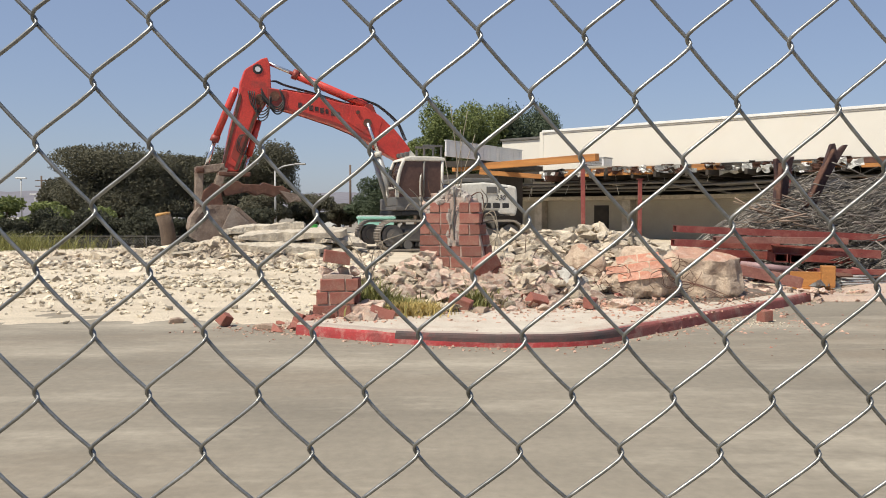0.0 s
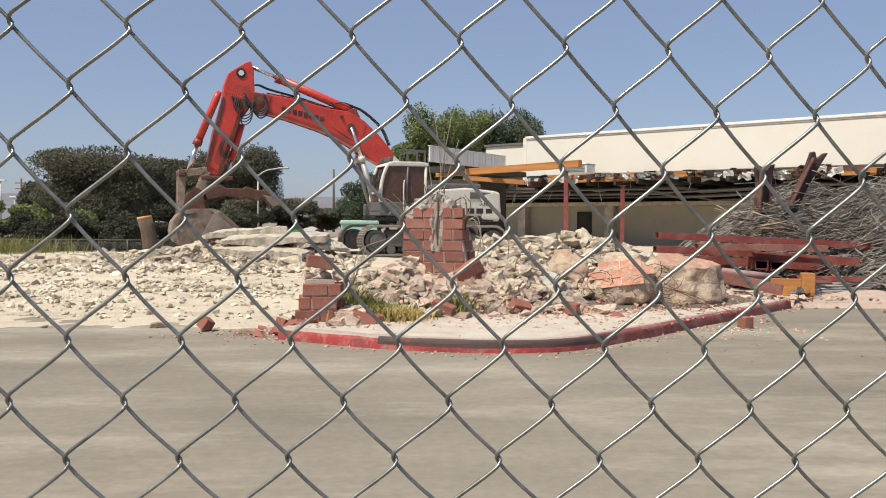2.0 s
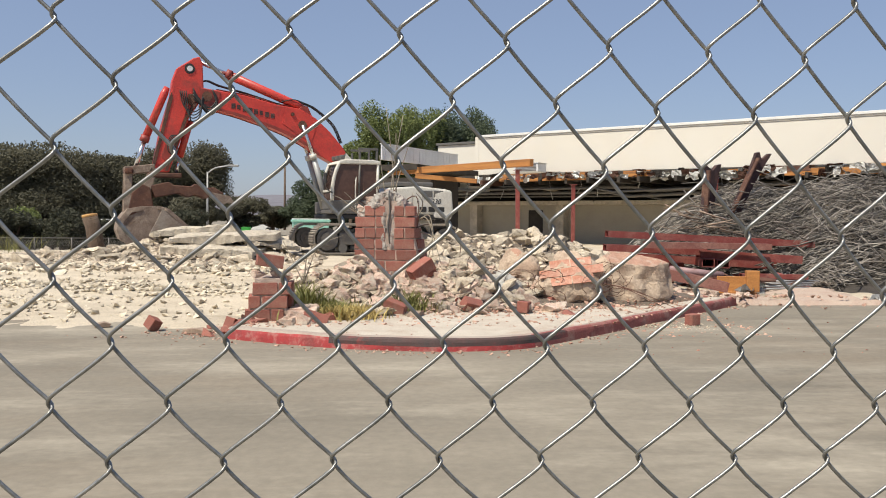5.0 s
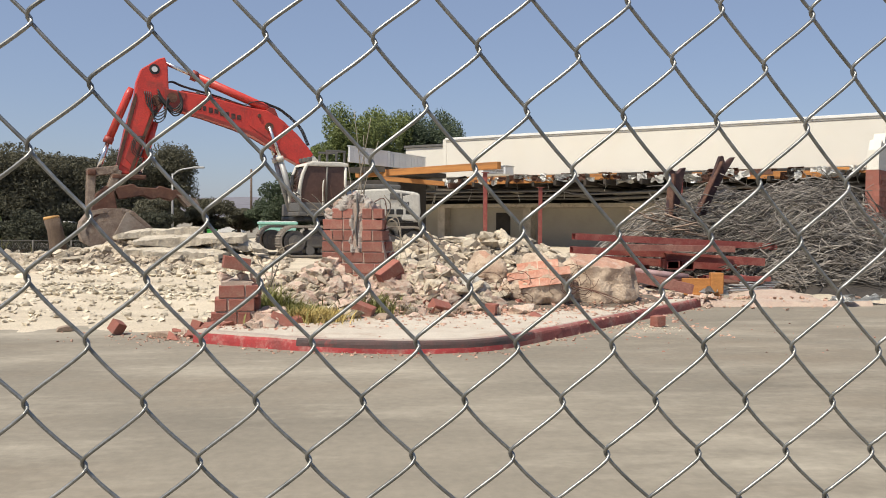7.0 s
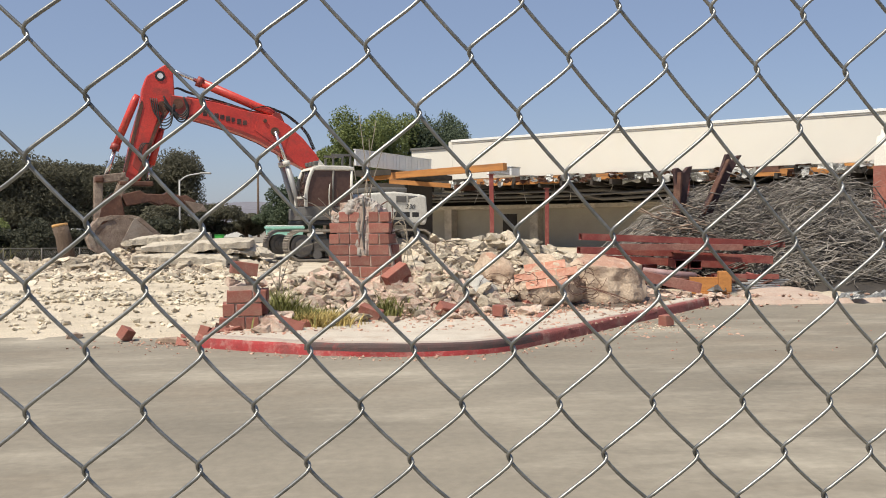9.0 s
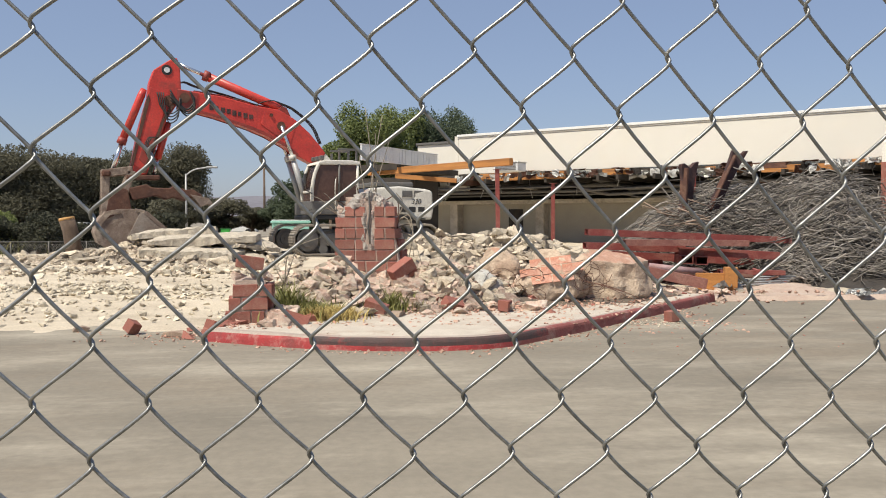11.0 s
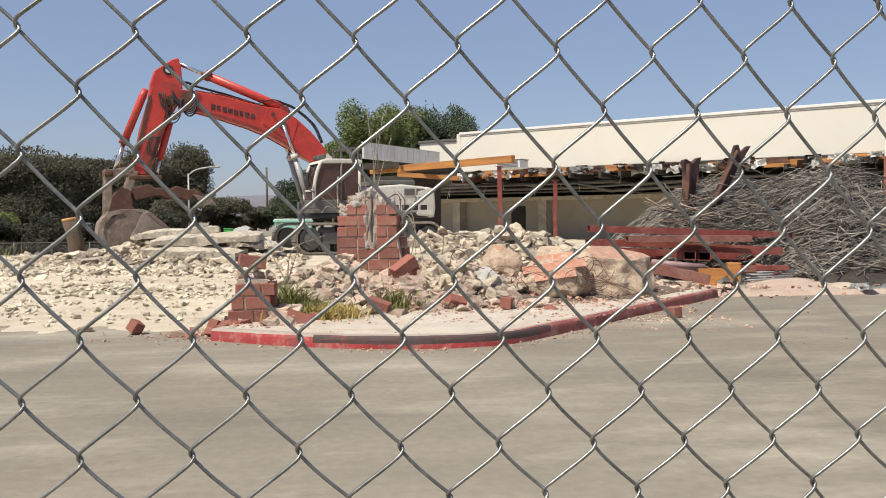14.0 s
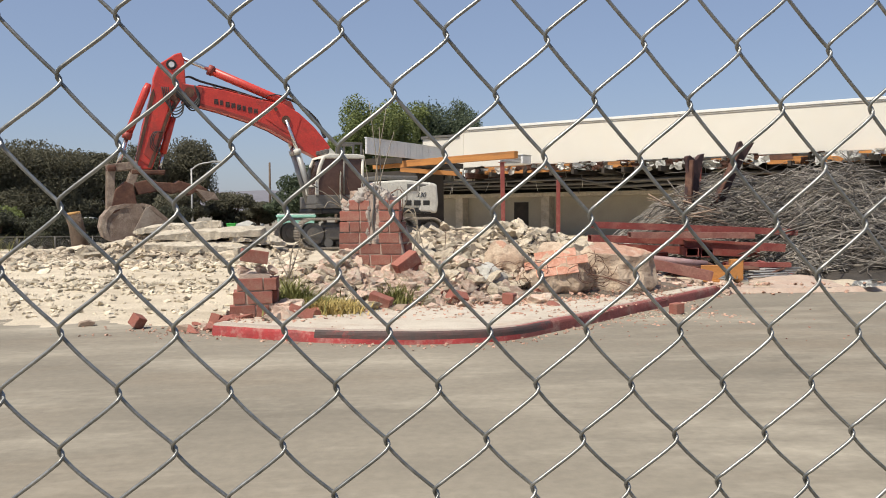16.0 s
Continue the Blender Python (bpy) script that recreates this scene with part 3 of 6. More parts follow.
part("upper_wall", plate_bm([(0.0, 3.353), (6, 3.353), (6, 4.6), (0.9, 4.6), (0.7, 4.2), (0.35, 4.35), (0.15, 3.9), (0.05, 4.0)], 0.02, 0.38), M["cream"], aw, "broken cream stucco wall")
# near-black wall paints the shade seen through the arch
part("back_wall", box_bm(0.6, 6, 2.5, 2.7, 0, 3), M["dark"], aw)

# ---- posts and orange beam ----
def steel_post(x, y, h, lean):
    e = empty("steel_post", pose(x, y, 0, 0, lean, 0), "oxide-red square steel post standing among rubble", "post", "red posts")
    part("shaft", box_bm(-0.075, 0.075, -0.075, 0.075, 0, h, 0.012), M["redsteel"], e)
    part("cap_plate", box_bm(-0.14, 0.14, -0.14, 0.14, h + 0.002, h + 0.02, 0.004), M["redsteel"], e)
    part("base_plate", box_bm(-0.16, 0.16, -0.16, 0.16, 0.0, 0.02, 0.004), M["rust"], e)
    return e


steel_post(5.3, 32.2, 3.42, -0.6)
steel_post(8.3, 36.0, 3.05, 0)


def beam(name, a, b, w, h, material, label, cat, group=""):
    """A bevelled timber or steel bar from a to b (top centre line)."""
    a, b = Vector(a), Vector(b)
    L = (b - a).length
    d = b - a
    m = Matrix.Translation(a) @ d.to_track_quat('X', 'Z').to_matrix().to_4x4()
    ob = part(name, box_bm(0, L, -w / 2, w / 2, -h, 0, min(w, h) * 0.06), material)
    ob.matrix_world = m
    return tagged(ob, label, cat, group)


beam("timber_beam", (0.5, 40.0, 3.86), (5.75, 31.9, 3.84), 0.2, 0.28, M["wood"], "long orange glued timber beam resting on red post", "beam", "orange beams")
beam("timber_beam", (1.6, 37.0, 3.50), (4.2, 36.4, 3.28), 0.2, 0.19, M["wood"], "short orange timber beam with broken end", "beam", "orange beams")
ac = empty("roof_unit", pose(6.6, 37.0, 3.62, 0, 0, -38), "small silver rooftop air unit on torn roof edge", "air unit")
part("housing", box_bm(-.6, .6, -.4, .4, 0, .36, .03), M["duct"], ac)
part("lid", box_bm(-.63, .63, -.43, .43, .363, .4, .01), M["foil"], ac)
for i in range(5):
    part("louvre", box_bm(-.5, .5, -.415, -.404, .05 + i * .06, .08 + i * .06), M["exgrey"], ac)

# ---- excavator ----
EX = pose(-0.18, 30.0, 0.36, 0, 0, 200)
ex = empty("excavator", EX, "large tracked excavator with faded red boom and dusty white body", "excavator")


def track(side):
    y0, y1 = (1.0, 1.6) if side > 0 else (-1.6, -1.0)
    tr = empty("track", Matrix(), "dusty steel crawler track", "")
    tr.parent = ex
    L, R = 2.1, 0.46
    path = []
    n = 48
    for i in range(n):
        s = i / n * (4 * L + 2 * math.pi * R)
        if s < 2 * L:
            path.append((-L + s, 0.04, 0))
        elif s < 2 * L + math.pi * R:
            a = (s - 2 * L) / R
            path.append((L + R * math.sin(a), 0.04 + R - R * math.cos(a), -math.degrees(a)))
        elif s < 4 * L + math.pi * R:
            path.append((L - (s - 2 * L - math.pi * R), 0.04 + 2 * R, 180))
        else:
            a = (s - 4 * L - math.pi * R) / R
            path.append((-L - R * math.sin(a), 0.04 + R + R * math.cos(a), 180 - math.degrees(a)))
    me = None
    for x, z, a in path:
        if me is None:
            bm = bmesh.new()
            box(bm, -.118, .118, y0, y1, -.03, .02, .006)
            for rx_ in (-.10, -.02, .06):
                box(bm, rx_, rx_ + .03, y0, y1, -.062, -.025, .004)
            ob = part("track_shoe", bm, M["track"], tr)
            me = ob.data
        else:
            ob = new("track_shoe", me)
            ob.parent = tr
        ob.matrix_basis = pose(x, 0, z, 0, a, 0)
    ym = (y0 + y1) / 2
    part("track_frame", box_bm(-1.7, 1.7, ym - .18, ym + .18, .3, .72, .05), M["exgrey"], tr)
    for x, r in ((-L, .36), (L, .36)):
        bm = bmesh.new()
        for rr, w in ((r, .2), (r * .62, .26), (r * .25, .3)):
            bmesh.ops.create_cone(bm, cap_ends=True, segments=24, radius1=rr, radius2=rr, depth=w * 2, matrix=pose(x, ym, .5, 90, 0, 0))
        part("idler_wheel", bm, M["exgrey"], tr)
    for i in range(7):
        bm = bmesh.new()
        bmesh.ops.create_cone(bm, cap_ends=True, segments=14, radius1=.15, radius2=.15, depth=.4, matrix=pose(-1.6 + i * .53, ym, .2, 90, 0, 0))
        part("roller", bm, M["exgrey"], tr)
    return tr


track(1)
track(-1)
part("undercarriage", box_bm(-1.1, 1.1, -1.0, 1.0, .45, .85, .08), M["exgrey"], ex)
bm = bmesh.new()
bmesh.ops.create_cone(bm, cap_ends=True, segments=32, radius1=.75, radius2=.75, depth=.3, matrix=pose(0, 0, .98))
part("swing_ring", bm, M["black"], ex)
# deck is coloured black to stand in for the shaded gap below the body
part("deck", box_bm(-2.2, 1.75, -1.35, 1.35, 1.16, 1.32, .04), M["black"], ex)
# cab on the near side
cab = part("cab", plate_bm([(.28, 1.325), (1.84, 1.325), (1.93, 1.5), (1.92, 1.78), (.28, 1.78)], .18, 1.36, .04), M["exgrey"], ex, "dusty grey-white operator's cab")
part("sill", box_bm(.26, 1.95, .16, 1.375, 1.33, 1.46, .02), M["exgrey"], cab)
cab_roof = part("cab_roof", plate_bm([(.22, 2.98), (.24, 3.09), (.5, 3.13), (1.45, 3.12), (1.66, 3.05), (1.74, 2.96)], .15, 1.39, .035), M["exwhite"], cab)
for y in (.22, 1.33):
    tube("pillar", catmull([(1.90, y, 1.76), (1.89, y, 2.2), (1.80, y, 2.65), (1.66, y, 3.0)], 5), .06, M["exwhite"], cab, 8)
    tube("pillar", [(.34, y, 1.76), (.32, y, 3.0)], .05, M["exwhite"], cab, 8)
tube("door_post", [(1.0, 1.35, 1.76), (.96, 1.35, 3.0)], .035, M["exgrey"], cab, 8)
GLASS = [(.36, 1.78), (1.87, 1.78), (1.86, 2.2), (1.78, 2.62), (1.62, 2.98), (.34, 2.98)]
part("glass", plate_bm(GLASS, 1.315, 1.335), M["cabglass"], cab, "dark tinted side window")
part("glass", plate_bm(GLASS, .20, .22), M["cabglass"], cab)
bm = bmesh.new()
vs = [bm.verts.new(p) for p in ((1.89, .26, 2.12), (1.89, 1.29, 2.12), (1.66, 1.29, 2.96), (1.66, .26, 2.96))]
bm.faces.new(vs)
bmesh.ops.solidify(bm, geom=bm.faces[:], thickness=.02)
part("windscreen", bm, M["cabglass"], cab, "brown dusty windscreen")
part("front_rail", box_bm(1.86, 1.93, .24, 1.31, 2.04, 2.12, .02), M["exwhite"], cab)
part("lower_windscreen", box_bm(1.87, 1.90, .26, 1.29, 1.79, 2.03), M["cabglass"], cab)
part("seat_back", plate_bm([(.7, 1.8), (.95, 1.8), (.85, 2.6), (.65, 2.62)], .5, 1.0, .05), M["black"], cab)
part("rear_glass", box_bm(.31, .33, .25, 1.3, 1.95, 2.98), M["cabglass"], cab)
tube("handrail", catmull([(1.12, 1.40, 1.5), (1.14, 1.45, 1.8), (1.14, 1.45, 2.3), (1.10, 1.40, 2.5)], 4), .022, M["exwhite"], cab, 6)
for y in (.3, .75, 1.2):
    part("work_light", box_bm(1.45, 1.6, y - .09, y + .09, 3.13, 3.27, .03), M["exgrey"], cab)
tube("mirror_arm", catmull([(1.9, 1.38, 2.0), (2.15, 1.5, 2.15), (2.2, 1.55, 2.4)], 4), .02, M["exgrey"], cab, 6)
part("mirror", box_bm(2.17, 2.22, 1.45, 1.65, 2.3, 2.65, .02), M["black"], cab)
for x, y, z in ((.35, .5, 3.5), (.35, 1.3, 3.5), (.95, .5, 3.45), (.95, 1.3, 3.45)):
    part("guard_post", box_bm(x - .03, x + .03, y - .03, y + .03, 3.08, z - .05), M["exgrey"], cab)
for y in (.47, 1.27):
    part("guard_rail", box_bm(.3, 1.0, y, y + .06, 3.45, 3.52, .01), M["exgrey"], cab)
# body
body = part("body", plate_bm([(.25, 1.33), (.25, 1.95), (-.1, 2.22), (-1.2, 2.3), (-2.1, 2.22), (-2.2, 2.0), (-2.2, 1.33)], -1.33, 1.34, .06), M["exwhite"], ex, "dusty white engine housing with black grilles")
part("counterweight", plate_bm([(-1.7, 1.2), (-1.7, 2.1), (-2.14, 2.22), (-2.42, 2.16), (-2.47, 1.5), (-2.4, 1.15)], -1.36, 1.37, .08), M["exwhite"], body)
part("hood", box_bm(-1.9, -.5, -.9, .9, 2.3, 2.46, .05), M["exgrey"], body)
for i in range(3):
    part("grille", box_bm(-2.12 + i * .34, -1.86 + i * .34, 1.345, 1.372, 1.42, 1.6, .01), M["black"], body)
part("air_grille", box_bm(-2.08, -1.72, 1.345, 1.365, 1.93, 2.15, .01), M["exgrey"], body)
part("air_grille", box_bm(-1.66, -1.28, 1.345, 1.365, 1.93, 2.15, .01), M["exgrey"], body)
for x_ in (-.75, -1.12):
    part("service_panel", box_bm(x_ - .16, x_ + .16, 1.345, 1.36, 1.42, 2.1, .012), M["exwhite"], body)
    part("latch", box_bm(x_ - .03, x_ + .03, 1.362, 1.375, 1.74, 1.8, .006), M["black"], body)
part("red_mark", box_bm(-.45, -.2, 1.345, 1.36, 1.5, 1.66, .01), M["exred"], body)
fc = bpy.data.curves.new("model_number", 'FONT')
fc.body, fc.size, fc.extrude, fc.shear = "330", .24, .004, .3
tmp = new("tmp_text", fc)
dg = bpy.context.evaluated_depsgraph_get()
num = new("model_number", bpy.data.meshes.new_from_object(tmp.evaluated_get(dg)))
bpy.data.objects.remove(tmp)
num.data.materials.append(M["black"])
num.parent = body
num.matrix_basis = pose(-1.60, 1.378, 1.70, 90, 0, 180)
part("tool_box", box_bm(1.0, 1.75, -1.3, -.5, 1.33, 1.75, .04), M["exgrey"], ex)
# boom, bent upwards and down to the stick
boom = part("boom", plate_bm([(5.9, 5.30), (4.51, 5.14), (3.41, 4.90), (2.68, 4.82), (2.16, 4.54), (1.64, 4.09), (1.25, 3.65), (1.08, 3.42),
                              (1.52, 3.03), (2.06, 3.30), (2.46, 3.60), (3.1, 3.94), (3.7, 4.17), (4.72, 4.47), (5.9, 4.74)], -.24, .26, .03), M["exred"], ex, "faded red box-section boom")
# darker lower strips: weld line, and the underside's shade put into colour
for y in (-.285, .262):
    part("boom_flange", plate_bm([(5.9, 4.72), (4.72, 4.45), (3.7, 4.15), (3.1, 3.92), (2.46, 3.58), (2.06, 3.28), (2.02, 3.36), (2.42, 3.68), (3.06, 4.02), (3.68, 4.25), (4.7, 4.54), (5.9, 4.8)], y, y + .02, .004), M["exred_dark"], boom)
part("reinforcing_plate", plate_bm([(3.15, 4.82), (2.5, 4.72), (2.1, 4.4), (2.3, 3.75), (2.75, 3.95), (3.3, 4.3)], .262, .276, .005), M["exred"], boom)
part("nose_plate", plate_bm([(5.95, 5.28), (5.3, 5.2), (5.4, 4.7), (5.95, 4.72)], .262, .29, .008), M["exred_dark"], boom)
for dy in (-.1, .1):
    tube("boom_pipe", [(5.4, dy, 5.29), (4.51, dy, 5.19), (3.41, dy, 4.95), (2.85, dy, 4.9)], .022, M["exred_dark"], boom, 6)
for x, z in ((4.9, 5.26), (4.1, 5.11), (3.4, 4.96)):
    part("pipe_clamp", box_bm(x - .05, x + .05, -.16, .17, z - .06, z + .02, .008), M["exgrey"], boom)
part("boom_foot", plate_bm([(1.078, 3.417), (.62, 2.95), (.55, 2.5), (.85, 2.3), (1.1, 2.5), (1.517, 3.027)], -.22, .24, .03), M["exwhite"], boom, "white boom foot")
for dz, l0, l1, h in ((0, 3.5, 4.95, .22),):
    for i in range(8):
        w = .1 if i in (1, 5) else .13
        x = l1 - i * (l1 - l0) / 8
        z = 4.62 + (4.2 - x) * .0 + (x - 4.2) * .2
        part("brand_lettering_bar", box_bm(x - w, x, .262, .272, z - .08 + .02 * (i % 2), z + .09, .004), M["oldsteel"], boom, "dark faded lettering bar")
for x, z, r in ((2.62, 4.28, .14), (2.95, 4.62, .06), (5.72, 5.02, .16)):
    bm = bmesh.new()
    bmesh.ops.create_cone(bm, cap_ends=True, segments=18, radius1=r, radius2=r * .9, depth=.64, matrix=pose(x, 0, z, 90, 0, 0))
    part("pivot_pin", bm, M["rust"], boom)
for y in (.3, -.3):
    tube("boom_cylinder", [(1.72, y, 1.5), (2.25, y, 3.25)], .095, M["galv"], ex, 12, "grey hydraulic cylinder")
    tube("cylinder_gland", [(2.22, y, 3.15), (2.27, y, 3.32)], .12, M["exwhite"], ex, 12)
    tube("boom_cylinder_rod", [(2.2, y, 3.15), (2.62, y, 4.28)], .06, M["chrome"], ex, 10)
sc = tube("stick_cylinder", [(2.5, .02, 4.86), (2.78, .02, 4.97), (5.0, .02, 5.80)], [.1, .14, .14], M["exred"], boom, 12, "red hydraulic cylinder")
tube("rod", [(5.0, .02, 5.80), (5.86, .02, 6.12)], .065, M["chrome"], sc, 10)
tube("gland", [(4.92, .02, 5.77), (5.08, .02, 5.83)], .17, M["exred_dark"], sc, 12)
part("bracket", plate_bm([(2.2, 4.5), (2.75, 4.8), (2.55, 4.95), (2.4, 4.92)], -.14, .16, .01), M["exred_dark"], boom)
for dy in (-.08, 0.04, .16):
    tube("hose", catmull([(1.2, dy, 3.75), (1.5, dy, 4.35), (2.1, dy, 4.85), (2.5, dy, 5.02), (2.9, dy, 5.12), (3.3, dy, 5.02)], 5), .018, M["black"], boom, 6)
    tube("hose", catmull([(3.4, dy, 4.95), (4.4, dy, 5.22), (5.3, dy, 5.42), (5.7, dy, 5.55), (5.95, dy, 5.4), (6.1, dy, 5.1)], 5), .016, M["black"], boom, 6)
# stick
stick = part("stick", plate_bm([(5.93, 6.28), (6.13, 6.21), (6.64, 5.85), (6.78, 5.45), (6.84, 4.97), (7.12, 3.99), (7.35, 2.85), (7.44, 2.56), (6.88, 2.58),
                                (6.26, 4.32), (5.98, 4.75), (5.80, 5.05), (5.84, 6.04)], -.2, .22, .03), M["exred"], ex, "faded red stick")
part("stick_side_plate", plate_bm([(6.74, 5.3), (6.84, 4.9), (7.3, 2.9), (6.98, 2.7), (6.4, 4.35), (6.15, 5.1)], .223, .25, .01), M["exred"], stick)
bm = bmesh.new()
bmesh.ops.create_cone(bm, cap_ends=True, segments=20, radius1=.16, radius2=.16, depth=.02, matrix=pose(6.24, .232, 5.87, 90, 0, 0))
part("round_badge", bm, M["black"], stick, "dark round badge")
bm = bmesh.new()
bmesh.ops.create_cone(bm, cap_ends=True, segments=16, radius1=.09, radius2=.09, depth=.02, matrix=pose(6.24, .245, 5.87, 90, 0, 0))
part("badge_centre", bm, M["duct"], stick)
bc = tube("bucket_cylinder", [(6.92, .1, 5.25), (7.0, .1, 5.05), (7.58, .1, 3.61)], [.09, .12, .12], M["exred"], stick, 12, "red hydraulic cylinder")
tube("gland", [(7.55, .1, 3.7), (7.62, .1, 3.52)], .145, M["exred_dark"], bc, 12)
tube("rod", [(7.6, .1, 3.55), (7.9, .1, 2.62)], .07, M["chrome"], bc, 10)
tc2 = tube("thumb_cylinder", [(6.2, .0, 4.25), (6.52, .0, 3.1)], .11, M["exred"], stick, 12, "red hydraulic cylinder")
tube("rod", [(6.52, .0, 3.1), (6.66, .0, 2.5)], .055, M["chrome"], tc2, 8)
for k in range(4):
    y = .26 + .02 * (k % 3)
    tube("hose", catmull([(5.55, y, 5.25), (5.42, y + .05, 4.95 - .09 * k), (5.66, y + .06, 4.66 - .07 * k), (5.98, y + .03, 4.95 - .05 * k), (6.15, y, 5.25 - .1 * k)], 6), .026, M["black"], stick, 6)
# thin plate added for the dark grease patch near the joint
part("hose_bracket", plate_bm([(6.05, 5.12), (6.3, 5.05), (6.34, 4.8), (6.2, 4.7), (6.04, 4.85)], .252, .275, .02), M["rust"], stick, "dark grease patch on the stick")
# greasy steel strips along both edges of the stick
for q in ([(6.80, 5.1), (6.88, 4.9), (7.40, 2.75), (7.30, 2.75), (6.76, 4.9)], [(6.02, 4.78), (6.32, 4.28), (6.92, 2.62), (7.02, 2.62), (6.42, 4.28), (6.12, 4.82)]):
    part("edge_strip", plate_bm(q, .251, .27, .006), M["rust"], stick, "greasy rust-stained edge strip")
part("service_cover", plate_bm([(6.62, 3.75), (6.95, 3.6), (7.12, 3.05), (6.92, 2.85), (6.74, 3.25)], .251, .268, .01), M["exred_dark"], stick, "greasy dark cover")
# small hose loops clipped to the side of the stick
for k in range(3):
    tube("hose", catmull([(6.55, .27, 3.75), (6.75 + .05 * k, .34, 3.7), (6.85 + .04 * k, .36, 3.4 - .06 * k), (6.7, .34, 3.2 - .05 * k), (6.6, .27, 3.35)], 6), .016, M["black"], stick, 6)
for k in range(4):
    y = .28 + .015 * k
    tube("hose", catmull([(6.55 - .06 * k, y, 5.15), (6.45 - .05 * k, y + .05, 4.7 - .07 * k), (6.2, y + .07, 4.5 - .1 * k), (5.95, y + .05, 4.62 - .08 * k), (5.75 + .04 * k, y, 5.0)], 6), .02, M["black"], stick, 6)
for a, b in (((7.4, 2.7), (8.1, 2.6)), ((8.08, 2.62), (8.12, 1.4)), ((7.35, 2.6), (7.75, 1.5))):
    for y in (-.26, .27):
        d = Vector((b[0] - a[0], 0, b[1] - a[1]))
        m = Matrix.Translation((a[0], y, a[1])) @ d.to_track_quat('X', 'Y').to_matrix().to_4x4()
        part("linkage", box_bm(-.1, d.length + .1, -.12, .12, -.035, .035, .02, m), M["bucket"], stick, "dusty brown steel link")
part("cross_pin", box_bm(7.95, 8.2, -.4, .42, 2.5, 2.68, .05), M["rust"], stick)
part("carrier_plate", box_bm(6.5, 7.5, -.3, .32, 2.42, 2.56, .03), M["rust"], stick)
thumb = part("thumb", plate_bm([(7.45, 2.15), (6.9, 2.28), (6.75, 2.18), (6.2, 2.16), (6.1, 2.24), (5.7, 2.12), (5.5, 2.14), (5.2, 1.95), (5.3, 1.84), (5.6, 1.88), (5.75, 1.76), (6.1, 1.88), (6.3, 1.80), (6.6, 1.92), (7.3, 1.78)], -.3, .32, .03), M["rust"], ex, "rust-brown grapple thumb")
for i, y in enumerate((-.28, -.08, .12, .3)):
    part("thumb_tooth", plate_bm([(5.6, 1.98), (5.0, 1.86), (4.85, 1.62), (5.05, 1.66), (5.25, 1.58), (5.4, 1.76)], y - .03, y + .03, .01), M["bucket"], thumb)
# bucket: curved shell, side plates and teeth
bucket = empty("bucket", Matrix(), "worn grey-brown steel bucket", "")
bucket.parent = ex
shell = [(7.3, 1.5), (7.76, 1.50), (8.15, 1.42), (8.40, 1.1), (8.46, .78), (8.36, .48), (8.05, .28), (7.6, .17), (7.0, .12), (6.5, .16)]
V, F = [], []
for k, (x, z) in enumerate(shell):
    c = Vector((7.4, .8))
    q = Vector((x, z)) + (c - Vector((x, z))).normalized() * .06
    V += [(x, -.75, z), (x, .78, z), (q.x, .78, q.y), (q.x, -.75, q.y)]
for k in range(len(shell) - 1):
    a, b = 4 * k, 4 * k + 4
    F += [(a, a + 1, b + 1, b), (a + 2, a + 3, b + 3, b + 2), (a + 1, a + 2, b + 2, b + 1), (a + 3, a, b, b + 3)]
F += [(0, 3, 2, 1), (4 * len(shell) - 4, 4 * len(shell) - 3, 4 * len(shell) - 2, 4 * len(shell) - 1)]
link_mesh("shell", V, F, M["bucket"], bucket)
for y in (-.8, .785):
    part("side_plate", plate_bm([(7.3, 1.5), (7.76, 1.49), (8.1, 1.38), (8.33, 1.05), (8.38, .78), (8.28, .52), (8.02, .34), (7.58, .24), (6.6, .20), (5.95, .27), (5.9, .4), (7.0, 1.42)], y, y + .045, .01), M["bucket"], bucket)
ring = shell[1:]
part("side_rim", plate_bm(ring + [(7.4 + (x - 7.4) * .84, .8 + (z - .8) * .82) for x, z in ring[::-1]], .832, .862, .006), M["bucket"], bucket, "dusty worn rim")
part("side_cutter", plate_bm([(7.15, 1.40), (7.02, 1.40), (5.92, .40), (5.97, .28), (7.1, .2), (7.55, .62)], .835, .865, .01), M["scraped"], bucket, "scraped grey steel side cutter")
part("cutting_edge", plate_bm([(7.04, 1.46), (6.94, 1.42), (5.84, .42), (5.9, .34), (6.02, .42), (7.08, 1.38)], -.8, .88, .01), M["bucket"], bucket, "scraped bright steel edge")
part("rim_strip", plate_bm([(7.3, 1.52), (7.3, 1.42), (7.08, 1.37), (7.02, 1.46)], .832, .86, .01), M["bucket"], bucket)
part("wear_strip", plate_bm([(7.9, 1.5), (8.15, 1.42), (8.3, 1.2), (8.1, 1.2), (7.9, 1.3)], .832, .85, .01), M["rust"], bucket)
part("hinge_ear", plate_bm([(7.35, 1.48), (7.45, 2.1), (7.7, 2.2), (8.0, 1.9), (8.1, 1.42)], -.3, .32, .03), M["rust"], bucket)
for y in (-.66, -.33, 0, .33, .66):
    part("tooth", plate_bm([(6.1, .32), (6.05, .2), (5.62, .22), (5.6, .28)], y - .06, y + .06, .015), M["bucket"], bucket)

# ---- masonry ----
BW, BH, BD = 0.327, 0.158, 0.16
JT = 0.02    # joint


